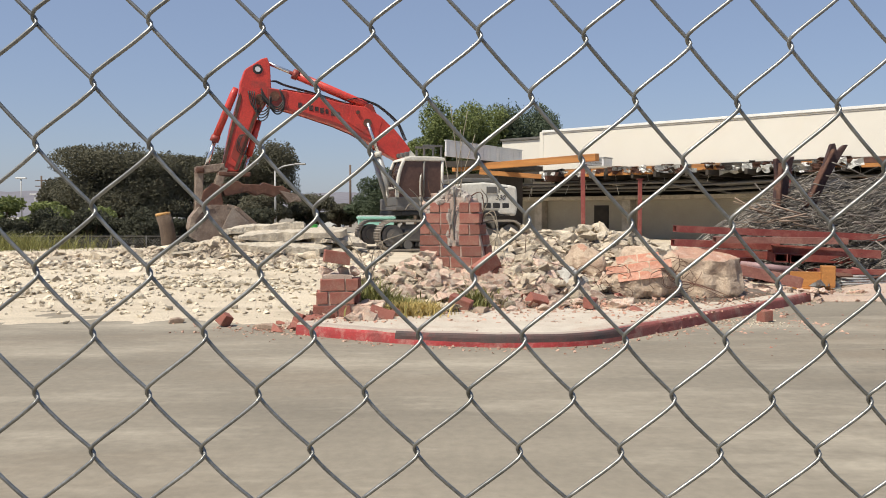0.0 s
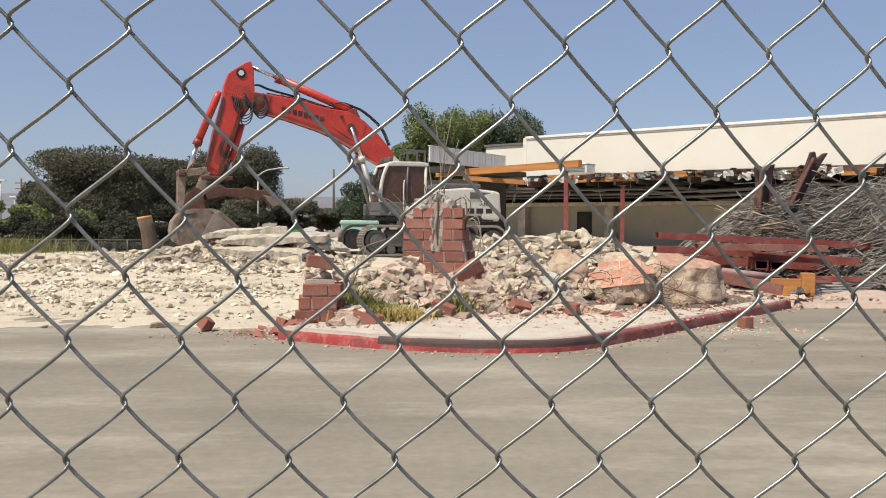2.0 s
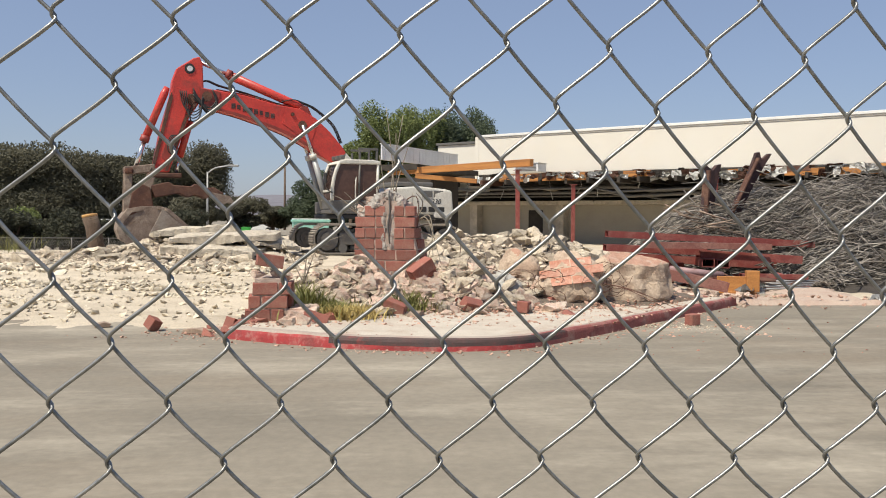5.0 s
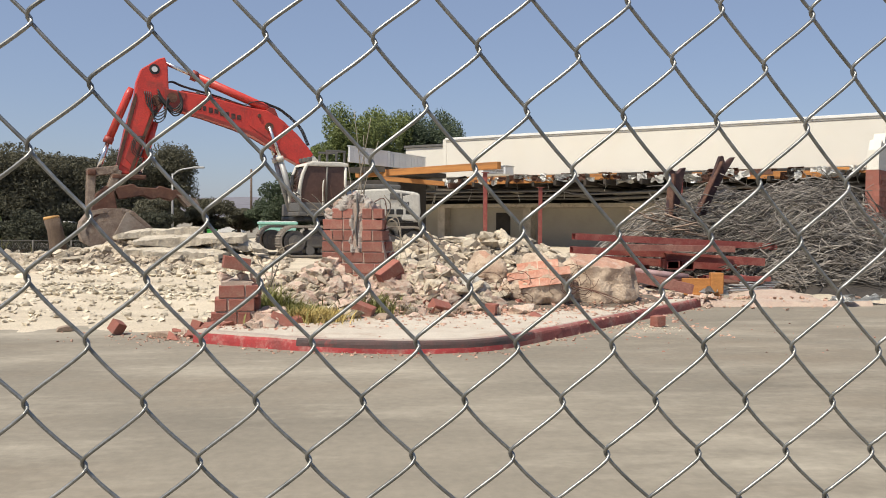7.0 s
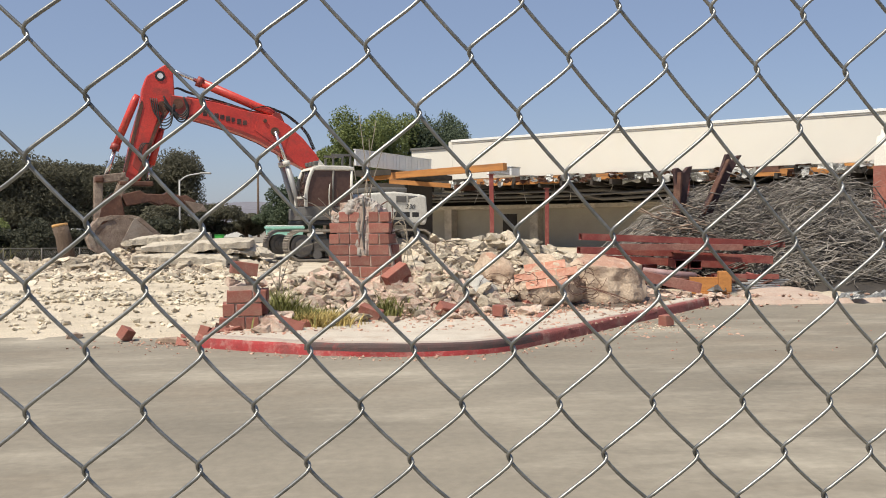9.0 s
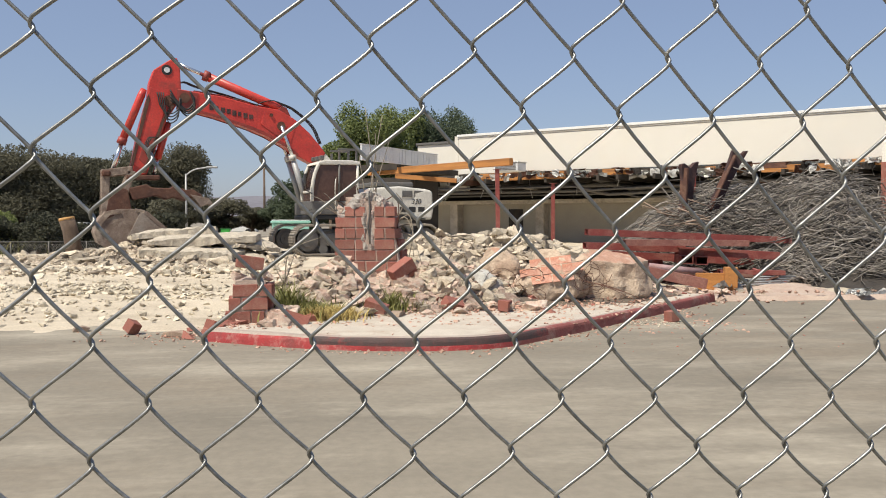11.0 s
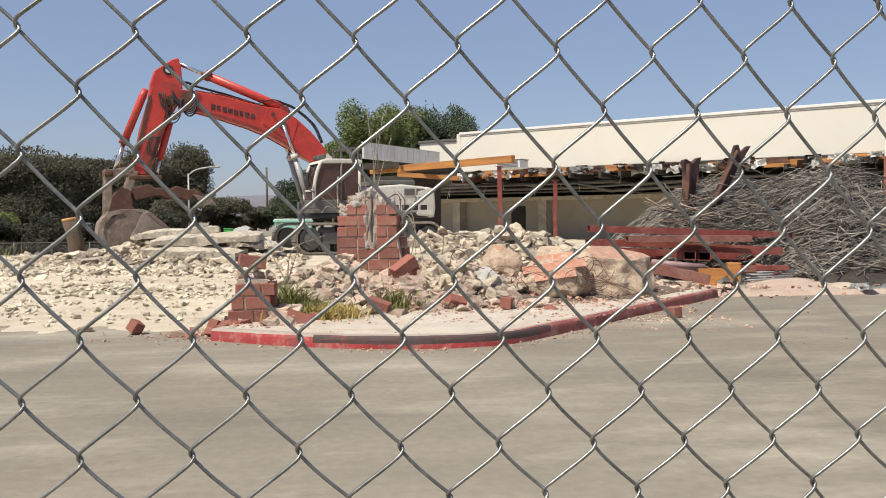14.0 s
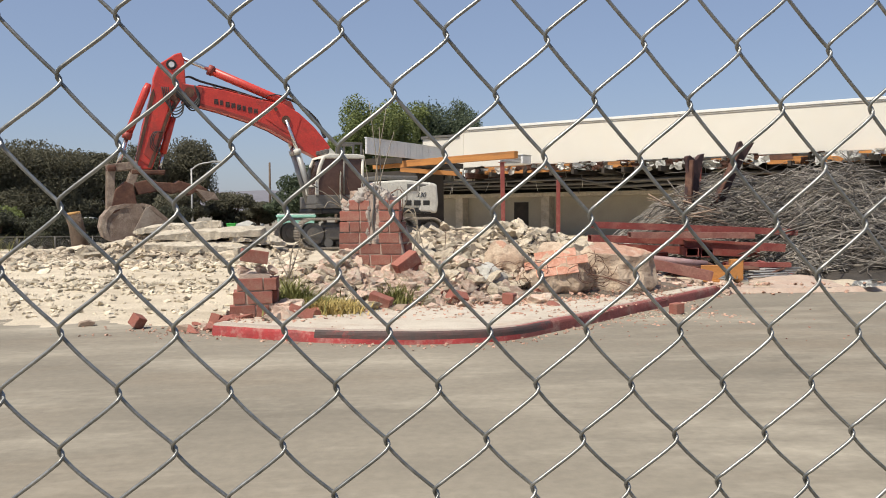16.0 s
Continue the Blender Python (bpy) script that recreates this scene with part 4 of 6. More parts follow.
def brick_mesh(name, w, seed):
    bm = bmesh.new()
    rnd = random.Random(seed)
    box(bm, 0, w, -BD / 2, BD / 2, 0, BH)
    for v in bm.verts:
        v.co += Vector((rnd.uniform(-.006, .006), rnd.uniform(-.008, .008), rnd.uniform(-.004, .004)))
    bmesh.ops.bevel(bm, geom=bm.edges[:], offset=.006, segments=1, affect='EDGES')
    me = bpy.data.meshes.new(name)
    bm.normal_update()
    bm.to_mesh(me)
    bm.free()
    me.materials.append(M["brick"])
    return me


FULL = [brick_mesh("brick", BW, i) for i in range(4)]
HALF = [brick_mesh("brick", BW * .48, i + 9) for i in range(3)]


def brick_side(parent, x0, y0, rz, length_fn, rows, z0, rnd, gone):
    """Courses of bricks on one face; length_fn gives the start and end of the course."""
    for r in range(rows):
        a, b = length_fn(r)
        x = a
        first = r % 2
        while x < b - .08:
            half = (first and x == a) or b - x < BW * .8
            w = BW * .48 if half else BW
            if not gone(x + w / 2, r):
                me = rnd.choice(HALF if half else FULL)
                ob = new("brick", me)
                ob.parent = parent
                ob.matrix_basis = pose(x0(r) if callable(x0) else x0, y0, z0 + r * (BH + JT), 0, 0, rz) @ pose(x + rnd.uniform(-.004, .004), rnd.uniform(-.004, .003), 0, 0, rnd.uniform(-.5, .5), rnd.uniform(-.6, .6))
            x += w + JT


def mortar_core(parent, left, right, depth, h, z0, top=0.12, seed=1):
    """Rough core behind the bricks, ragged at the top; left and right give its edges at each height from 0 to 1."""
    bm = bmesh.new()
    N = 13
    rings = []
    for j in range(N):
        t = j / (N - 1)
        x0, x1 = left(t), right(t)
        ring = []
        for sx, sy in [(-1, -1), (-.33, -1), (.33, -1), (1, -1), (1, -.33), (1, .33), (1, 1), (.33, 1), (-.33, 1), (-1, 1), (-1, .33), (-1, -.33)]:
            z = z0 + h * t + (top * noise.noise(Vector((sx * 2 + seed, sy * 2, 0))) if j == N - 1 else 0)
            ring.append(bm.verts.new((x0 + (sx + 1) / 2 * (x1 - x0), sy * depth / 2, z)))
        rings.append(ring)
    for j in range(N - 1):
        for k in range(12):
            bm.faces.new((rings[j][k], rings[j][(k + 1) % 12], rings[j + 1][(k + 1) % 12], rings[j + 1][k]))
    bm.faces.new(rings[-1])
    bmesh.ops.recalc_face_normals(bm, faces=bm.faces)
    return part("mortar_core", bm, M["mortar"], parent, "rough grey mortar and concrete core")


rnd = random.Random(3)
tall = empty("brick_pillar", pose(0.12, 14.25, 0.14, 0, 0, -14), "broken red brick pillar with exposed concrete core and bent rebar", "pillar")
mortar_core(tall, lambda t: -.385 + .33 * t ** 4, lambda t: .78 - .28 * t - .12 * t ** 3, .81, 1.66, 0, .1, 2)
CR = BH + JT


def tall_left(r):
    return (-.41, -.41, -.41, -.41, -.41, -.41, -.405, -.40, -.24, -.03)[r]


def tall_right(r):
    return (.95, .92, .86, .76, .68, .63, .60, .56, .51, .42)[r]


brick_side(tall, 0, -.34, 0, lambda r: (tall_left(r), tall_right(r)), 5, 0, rnd, lambda x, r: False)
brick_side(tall, 0, -.34, 0, lambda r: (tall_left(r + 5), .03), 5, 5 * CR, rnd, lambda x, r: r == 4)
brick_side(tall, 0, -.34, 0, lambda r: (.25, tall_right(r + 5) + .02), 4, 5 * CR, rnd, lambda x, r: False)
# rough pale grout in the open slot of the pillar, with old conduits in it
bm = bmesh.new()
bmesh.ops.create_grid(bm, x_segments=14, y_segments=40, size=.5)
for v in bm.verts:
    x, z = v.co.x * .24, .88 + (v.co.y + .5) * .92
    groove = .025 * math.cos(x * 48 + 2 * noise.noise(Vector((z * 2, 0, 0))))
    v.co = Vector((.135 + x, -.405 + groove * .7 - .04 * noise.fractal(Vector((x * 10, z * 7, 1)), 1, 2, 4), z))
part("slot_fill", bm, M["slotfill"], tall, "rough pale grout fill")
for dx, z1 in ((.16, 1.8),):
    tube("conduit", catmull([(dx + .02, -.43, .98), (dx - .01, -.44, 1.25), (dx + .015, -.43, 1.5), (dx, -.42, z1)], 5), .016, M["exgrey"], tall, 7)
# sloping mortar on the broken shoulder
for k, (x, z, r_) in enumerate(((-.30, 1.45, .10), (-.20, 1.52, .11), (-.10, 1.62, .12), (.0, 1.70, .11), (.34, 1.66, .09), (.1, 1.76, .09), (.25, 1.74, .08))):
    bm = bmesh.new()
    bmesh.ops.create_icosphere(bm, subdivisions=3, radius=r_)
    for v in bm.verts:
        v.co = v.co * (1 + .5 * noise.fractal(v.co * 9 + Vector((k, 0, 0)), 1, 2, 4)) + Vector((x, -.31, z))
    part("mortar_lump", bm, M["slotfill"], tall)
brick_side(tall, lambda r: tall_right(r) - .09, -.26, 90, lambda r: (0.0, .6 - .03 * r), 9, 0, rnd, lambda x, r: r == 8 and x > .3)
brick_side(tall, lambda r: tall_left(r) + .09, -.26, 90, lambda r: (0.0, .55), 9, 0, rnd, lambda x, r: False)
brick_side(aw, 0, .055, 0, lambda r: (0.0, 1.1), 18, 0, rnd, lambda x, r: r > 15 and x < .3)
low = empty("brick_pillar", pose(-1.44, 11.75, 0.14, 0, 0, 6), "low stump of a broken red brick pillar", "pillar")
mortar_core(low, lambda t: -.31 + .1 * t, lambda t: .23 - .05 * t, .605, .56, 0, .06, 5)
brick_side(low, 0, -.24, 0, lambda r: (-.34 + .05 * r, .26 - .02 * r), 3, 0, rnd, lambda x, r: False)
brick_side(low, .2, -.2, 85, lambda r: (0.0, .42), 3, 0, rnd, lambda x, r: False)
brick_side(low, -.2, -.2, 95, lambda r: (0.0, .4), 3, 0, rnd, lambda x, r: r == 2)


def brick_pair(x, y, z, rx, ry, rz, n=2, label="broken lump of red bricks still joined by mortar"):
    e = empty("brick_lump", pose(x, y, z, rx, ry, rz), label, "bricks", "brick lumps")
    for i in range(n):
        ob = new("brick", FULL[i % 4] if n < 3 or i % 2 == 0 else HALF[i % 3])
        ob.parent = e
        ob.matrix_basis = pose(-.16 + (i // 2) * .2, 0, (i % 2) * (BH + .012) - .16 + (0.08 if n == 1 else 0))
    part("mortar_bed", box_bm(-.13, .13, -.06, .06, -.02, .01, .004), M["mortar"], e)
    return e


low_top = empty("loose_brick", pose(-1.46, 11.6, 0.88, 0, 9, 14), "large red brick tilted on the stump", "brick", "loose bricks")
ob = new("brick", FULL[1])
ob.parent = low_top
ob.matrix_basis = Matrix.Diagonal((1.05, 1.3, 1.05, 1)) @ pose(-.16, 0, -.02)
big = brick_pair(0.72, 13.45, .64, 10, -33, 24, 2)
big.matrix_world = big.matrix_world @ Matrix.Scale(1.22, 4)
brick_pair(0.25, 12.3, .25, 10, 20, -18, 1)
brick_pair(1.4, 12.6, .24, 40, 15, 30, 1)

# ---- rubble ----
CH_C = [chunk_mesh("concrete_chunk", 100 + i, M["rubble"], (1, .6, .8)[i % 3]) for i in range(12)]
CH_P = [chunk_mesh("brick_chunk", 200 + i, M["pink"], (1, .7)[i % 2]) for i in range(10)]
CH_S = [chunk_mesh("stone", 400 + i, M["stones"], (1, .6, .8)[i % 3], 11, fine=False) for i in range(8)]
LO_C = [chunk_mesh("concrete_chunk", 500 + i, M["rubble_bits"], (1, .6, .8)[i % 3], 11, fine=False) for i in range(8)]
LO_P = [chunk_mesh("brick_chunk", 600 + i, M["pink_bits"], (1, .7)[i % 2], 10, fine=False) for i in range(8)]
LO_B = [chunk_mesh("brick_bit", 700 + i, M["brick_bits"], .6, 10, fine=False) for i in range(5)]
CH_B = [chunk_mesh("brick_bit", 300 + i, M["brick"], .6, 11, .02) for i in range(5)]


def mound_h(x, y):
    z = 0.98 * math.exp(-((x - 3.1) / 1.85) ** 2 - ((y - 17.2) / 1.9) ** 2)
    z += 0.75 * math.exp(-((x - 0.9) / 1.2) ** 2 - ((y - 16.6) / 1.6) ** 2)
    z += 0.42 * math.exp(-((x - 0.6) / 1.5) ** 2 - ((y - 13.9) / .9) ** 2)
    z += 0.35 * math.exp(-((x + 1.1) / .6) ** 2 - ((y - 14.2) / 1.2) ** 2)
    z += 0.40 * math.exp(-((x + .34) / .3) ** 2 - ((y - 13.55) / .4) ** 2)
    z += 0.25 * math.exp(-((x - 1.5) / .5) ** 2 - ((y - 13.7) / .5) ** 2)
    z += 0.12 * math.exp(-((x - 3.5) / 2.0) ** 2 - ((y - 14.6) / 1.0) ** 2)
    return z


def slab_h(x, y):
    return 0.75 * math.exp(-((x + 5.2) / 1.9) ** 2 - ((y - 25.4) / 1.7) ** 2) + .12 * math.exp(-((x + 8.6) / 1.8) ** 2 - ((y - 25.0) / 1.5) ** 2)


def floor_h(x, y):
    on = x > -1.8 and y < 15.2 and kerb_y(x) < y
    return max(lot_h(x, y), 0.146 if on else 0.0)


def apron_h(x, y):
    """Brick-dusted slab beyond the kerb's end, with a ragged edge."""
    if x < 6.6 and y < kerb_y(x) + .6:
        return -.1
    inside = min((x - 5.35) * 1.2, (9.7 - x) * .8, y - 14.75 - .5 * max(0, x - 6.4) * .55, 17.7 - y) + .35 * fbm(x, y, 1.1, 12.0)
    return floor_h(x, y) - .06 + .10 * smooth01(inside / .25) + .012 * fbm(x, y, 5.0, 3.0)


tagged(grid_sheet("pavement_apron", [5.1 + .09 * i for i in range(54)], [14.4 + .09 * j for j in range(40)], apron_h, M["pinkdust"]), "brick-dusted broken concrete beyond the kerb end", "pavement", kind="structure")


def pile(name, label, hfun, x0, x1, y0, y1, step):
    xs = [x0 + step * i for i in range(int((x1 - x0) / step) + 1)]
    ys = [y0 + step * i for i in range(int((y1 - y0) / step) + 1)]

    def h(x, y):
        e = min(x - x0, x1 - x, y - y0, y1 - y)
        if -2 < x < 6.5 and y < kerb_y(x) + .6:
            return -.1
        v = hfun(x, y)
        return floor_h(x, y) + v * smooth01(e / .5) - .05 + .05 * smooth01(v * 6) + .08 * smooth01(v * 4) * fbm(x, y, 2.0, 1.0)
    # the mound's dark colour paints shade under the strewn chunks
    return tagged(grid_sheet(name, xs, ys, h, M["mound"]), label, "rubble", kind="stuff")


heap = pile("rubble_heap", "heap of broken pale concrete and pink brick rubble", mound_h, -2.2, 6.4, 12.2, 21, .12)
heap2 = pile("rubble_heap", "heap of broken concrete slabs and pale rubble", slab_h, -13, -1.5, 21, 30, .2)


def strew(parent, meshes, count, pick, smin, smax, hfun, rnd, sink=.15, power=2.0, flat=.9, join=None):
    """Scatter lumps over the surface; those past count go into one joined mesh."""
    for i in range(count):
        x, y = pick(rnd)
        s = smin + (smax - smin) * rnd.random() ** power
        z = hfun(x, y)
        me = rnd.choice(meshes)
        ob = new(me.name.split(".")[0], me)
        ob.parent = parent
        m = pose(x, y, z + s * .28 - s * sink, rnd.uniform(-25, 25), rnd.uniform(-25, 25), rnd.uniform(0, 360))
        ob.matrix_basis = m @ Matrix.Diagonal((s * rnd.uniform(.8, 1.25), s * rnd.uniform(.8, 1.2), s * flat * rnd.uniform(.7, 1.1), 1))


def strew_joined(name, label, meshes, count, pick, smin, smax, hfun, rnd, power=2.0, parent=None):
    V, F = [], []
    src = [([v.co.copy() for v in me.vertices], [tuple(p.vertices) for p in me.polygons]) for me in meshes]
    for i in range(count):
        x, y = pick(rnd)
        s = smin + (smax - smin) * rnd.random() ** power
        m = pose(x, y, hfun(x, y) + s * .12, rnd.uniform(-30, 30), rnd.uniform(-30, 30), rnd.uniform(0, 360)) @ Matrix.Diagonal((s, s * rnd.uniform(.7, 1.2), s * rnd.uniform(.5, 1), 1))
        v, f = rnd.choice(src)
        o = len(V)
        V += [m @ p for p in v]
        F += [tuple(k + o for k in q) for q in f]
    ob = link_mesh(name, V, F, meshes[0].materials[0], parent)
    return tagged(ob, label, "rubble" if not parent else "", kind="stuff")


def on_heap(r):
    """A place on the heap itself, clear of the pavement."""
    while True:
        x, y = r.uniform(-1.3, 5.6), r.uniform(13.0, 19.0)
        if mound_h(x, y) > .2:
            return x, y


def on_bank(r):
    """A place on the uneven banks of crushed concrete."""
    while True:
        x, y = r.uniform(-13, -2.6), r.gauss(17.0, 1.4)
        if fbm(x * .5, y, .9, 6.0) + .12 * r.random() > .16:
            return x, y


def heap_top(x, y):
    return floor_h(x, y) + mound_h(x, y) - .02


def slab_top(x, y):
    return floor_h(x, y) + slab_h(x, y) - .02


rnd = random.Random(11)
gauss = lambda cx, cy, sx, sy: (lambda r: (r.gauss(cx, sx), r.gauss(cy, sy)))
strew(heap, CH_C, 150, lambda r: (r.uniform(.9, 5.2), r.uniform(14.9, 18.0)), .16, .55, heap_top, rnd)
strew(heap, CH_C, 110, lambda r: (r.uniform(-1.0, 1.6), r.uniform(13.6, 17.0)), .1, .42, heap_top, rnd)
strew(heap, CH_P, 260, lambda r: (r.gauss(.75, .8), r.gauss(13.5, .45)), .06, .34, heap_top, rnd)
strew(heap, CH_P, 80, lambda r: (r.uniform(1.2, 4.8), r.uniform(13.9, 15.5)), .1, .45, heap_top, rnd)
strew(heap, CH_P, 70, lambda r: (r.gauss(-1.15, .32), r.gauss(11.75, .25)), .06, .28, heap_top, rnd)
strew(heap, CH_B, 30, lambda r: (r.gauss(-1.4, .38), r.gauss(11.65, .25)), .08, .26, heap_top, rnd)
strew(heap, CH_B, 16, lambda r: (r.choice((-1.78, -1.0)) + r.gauss(0, .14), r.gauss(11.6, .12)), .16, .3, heap_top, rnd)
strew(heap, CH_B, 40, lambda r: (r.gauss(1.0, .9), r.gauss(13.2, .5)), .08, .28, heap_top, rnd)
strew(heap, CH_P, 60, lambda r: (r.gauss(-.3, .25), r.gauss(13.4, .22)), .08, .3, heap_top, rnd)
strew(heap, CH_C, 45, lambda r: (r.gauss(-.3, .3), r.gauss(13.3, .25)), .08, .28, heap_top, rnd)
strew(heap, CH_C, 60, lambda r: (r.gauss(1.6, .5), r.gauss(13.5, .3)), .1, .42, heap_top, rnd)
strew(heap, CH_B, 22, lambda r: (r.gauss(1.5, .6), r.gauss(13.3, .3)), .1, .3, heap_top, rnd)
strew(heap, CH_C, 26, lambda r: (r.gauss(-.5, .5), r.gauss(12.5, .3)), .08, .28, heap_top, rnd)
strew(heap, CH_P, 34, lambda r: (r.gauss(-.98, .13), r.gauss(11.62, .12)), .1, .3, lambda x, y: heap_top(x, y) + .12 * math.exp(-((x + 1.0) / .15) ** 2), rnd)
strew(heap, CH_B, 16, lambda r: (r.gauss(-.95, .2), r.gauss(11.6, .12)), .1, .26, heap_top, rnd)
strew(heap, CH_P, 30, lambda r: (r.gauss(-1.85, .2), r.gauss(11.5, .1)), .08, .24, heap_top, rnd)
strew(heap, CH_P, 70, lambda r: (r.gauss(1.1, .8), r.gauss(12.9, .25)), .08, .3, heap_top, rnd)
strew(heap, CH_C, 8, lambda r: (r.gauss(.1, .12), r.gauss(12.2, .1)), .2, .38, heap_top, rnd)
strew(heap, CH_B, 22, lambda r: (r.gauss(-1.78, .16), r.gauss(11.28, .12)), .14, .3, heap_top, rnd, power=1.0)
strew(heap, CH_P, 16, lambda r: (r.gauss(-1.05, .14), r.gauss(11.3, .12)), .16, .34, heap_top, rnd, power=1.0)
strew(heap, CH_C, 40, lambda r: (r.uniform(1.6, 4.7), r.gauss(17.3, .5)), .22, .5, heap_top, rnd, power=1.0)
strew(heap, CH_P, 120, lambda r: (r.gauss(.1, .55), r.gauss(13.35, .25)), .1, .36, heap_top, rnd, power=1.5)
strew(heap, CH_P, 30, lambda r: (r.gauss(6.2, .35), r.gauss(15.3, .3)), .1, .3, floor_h, rnd, power=1.5)
strew(heap, CH_C, 22, lambda r: (r.gauss(6.9, .8), r.gauss(16.0, .5)), .08, .3, floor_h, rnd)
strew(heap, CH_P, 35, lambda r: (r.gauss(6.3, .6), r.gauss(15.9, .4)), .06, .22, floor_h, rnd)
strew(heap, CH_C, 150, lambda r: (r.uniform(-.9, 1.7), r.uniform(12.9, 14.3)), .06, .3, heap_top, rnd)
strew_joined("brick_grit", "", LO_P, 800, lambda r: (r.gauss(6.3, 1.3), r.gauss(16.3, .7)), .02, .11, floor_h, rnd, 2.0, heap)
strew_joined("brick_grit", "", LO_B, 900, lambda r: (r.uniform(-1.2, 5.0), kerb_y(0) + .6 + abs(r.gauss(1.2, 1.3))), .012, .05, heap_top, rnd, 2.0, heap)
strew(heap, CH_P, 80, lambda r: (r.gauss(6.2, .9), r.gauss(16.2, .6)), .07, .3, floor_h, rnd)
for x, y, z, s_ in ((-.1, 14.1, 1.82, .2), (.25, 14.05, 1.84, .16), (.4, 14.1, 1.66, .18), (-.3, 14.0, 1.68, .15)):
    ob = new("brick_chunk", rnd.choice(CH_P))
    ob.parent = heap
    ob.matrix_basis = pose(x, y, z, 30, 20, 100 * x) @ Matrix.Scale(s_, 4)
strew_joined("brick_grit", "", LO_P, 4200, lambda r: (r.uniform(-1.6, 5.4), kerb_y(0) + 1.0 + abs(r.gauss(1.6, 1.3))), .015, .09, heap_top, rnd, 2.5, heap)
strew_joined("small_rubble", "", LO_C, 6500, on_heap, .05, .24, heap_top, rnd, 2.0, heap)
strew(heap2, CH_C, 230, lambda r: (r.uniform(-11.5, -2.4), r.uniform(22.3, 25.6)), .12, .6, slab_top, rnd)
strew_joined("small_rubble", "", LO_C, 6000, lambda r: (r.uniform(-12.8, -1.6), r.uniform(20.6, 26)), .06, .3, slab_top, rnd, 2.0, heap2)
strew_joined("gravel", "scattered pale stones and crushed concrete on sand", CH_S, 3600, lambda r: (r.uniform(-14, -1.5), 12.5 + 8.8 * r.betavariate(1.4, 1.7) + .3 * r.gauss(0, 1)), .015, .16, floor_h, rnd, 4.5)
strew_joined("gravel", "dense bank of pale crushed concrete beside the wheel track", CH_S, 3200, on_bank, .02, .19, floor_h, rnd, 4.5)
strew_joined("gravel", "pale broken concrete strewn behind the wheel track", CH_S, 2600, lambda r: (r.uniform(-14, -1.8), r.gauss(21.6, .7)), .04, .3, floor_h, rnd, 3.0)
strew_joined("grit", "pale grey crushed chips spilled on the asphalt", CH_S, 150, lambda r: (r.gauss(4.35, .35), r.gauss(11.95, .22)), .012, .045, lambda x, y: 0.0, rnd, 2.0)


def kerb_foot(r):
    """A place on the asphalt along the foot of the kerb."""
    p = r.choice(KERB)
    return p.x + r.gauss(0, .12), min(kerb_y(p.x) - .03, kerb_y(p.x) - abs(r.gauss(0, .16)) - .02)


strew_joined("grit", "dust and chips gathered along the foot of the kerb", LO_P, 420, kerb_foot, .01, .055, lambda x, y: 0.0, rnd, 2.5)
strew_joined("grit", "small brick crumbs and chips on asphalt", LO_B, 170, lambda r: (r.gauss(3.2, 2.4), r.gauss(11.4, 1.1)), .012, .045, lambda x, y: floor_h(x, y) if y > kerb_y(x) + .2 else 0.0, rnd, 2.0)
strew_joined("grit", "brick and stone debris beside the kerb end", LO_P, 500, lambda r: (r.gauss(-2.0, .6), r.gauss(11.25, .3)), .012, .055, lambda x, y: floor_h(x, y) if y > kerb_y(x) + .2 else 0.0, rnd, 2.0)
strew_joined("grit", "brick crumbs spread over the asphalt", LO_P, 420, lambda r: (r.gauss(7.4, 1.2), r.gauss(15.6, .5)), .015, .12, floor_h, rnd, 2.0)


def slab(x, y, z, w, d, h, rx, ry, rz, seed):
    bm = bmesh.new()
    bmesh.ops.create_grid(bm, x_segments=50, y_segments=28, size=.5)
    out = bmesh.ops.extrude_face_region(bm, geom=bm.faces[:])
    low_v = {g for g in out["geom"] if isinstance(g, bmesh.types.BMVert)}
    for v in bm.verts:
        k = noise.fractal(Vector((v.co.x * 3 + seed * 7, v.co.y * 3, seed)), 1, 2, 4)
        lim = max(abs(v.co.x), abs(v.co.y)) * 2
        edge = smooth01((lim - .6) / .4)
        c = v.co.copy()
        v.co = Vector((c.x * w * (1 - .12 * edge * abs(c.y)) + .16 * k * edge, c.y * d + .2 * k * edge, (-h * (1 + .5 * k) if v in low_v else .05 * k - .06 * edge + .035 * noise.fractal(Vector((c.x * 14, c.y * 8, seed)), 1, 2, 3))))
    bmesh.ops.recalc_face_normals(bm, faces=bm.faces)
    ob = part("concrete_slab", bm, M["slabs"])
    ob.matrix_world = pose(x, y, z, rx, ry, rz)
    return tagged(ob, "broken pale concrete slab lying on rubble", "slab", "broken slabs")


slab(-4.3, 24.6, 1.12, 2.9, 1.6, .22, 3, -2, 6, 1)
slab(-4.5, 24.0, .78, 2.6, 1.5, .24, 5, 3, -8, 2)
slab(-5.3, 25.2, 1.24, 2.4, 1.2, .2, -4, -5, 12, 3)
slab(-3.2, 24.8, .98, 1.8, 1.4, .22, 8, 7, 30, 4)
slab(-7.0, 25.0, .72, 1.5, 1.0, .2, 6, -12, 20, 5)

FADED = [m.copy() for m in FULL[:2]]
for m in FADED:
    m.materials[0] = M["faded"]

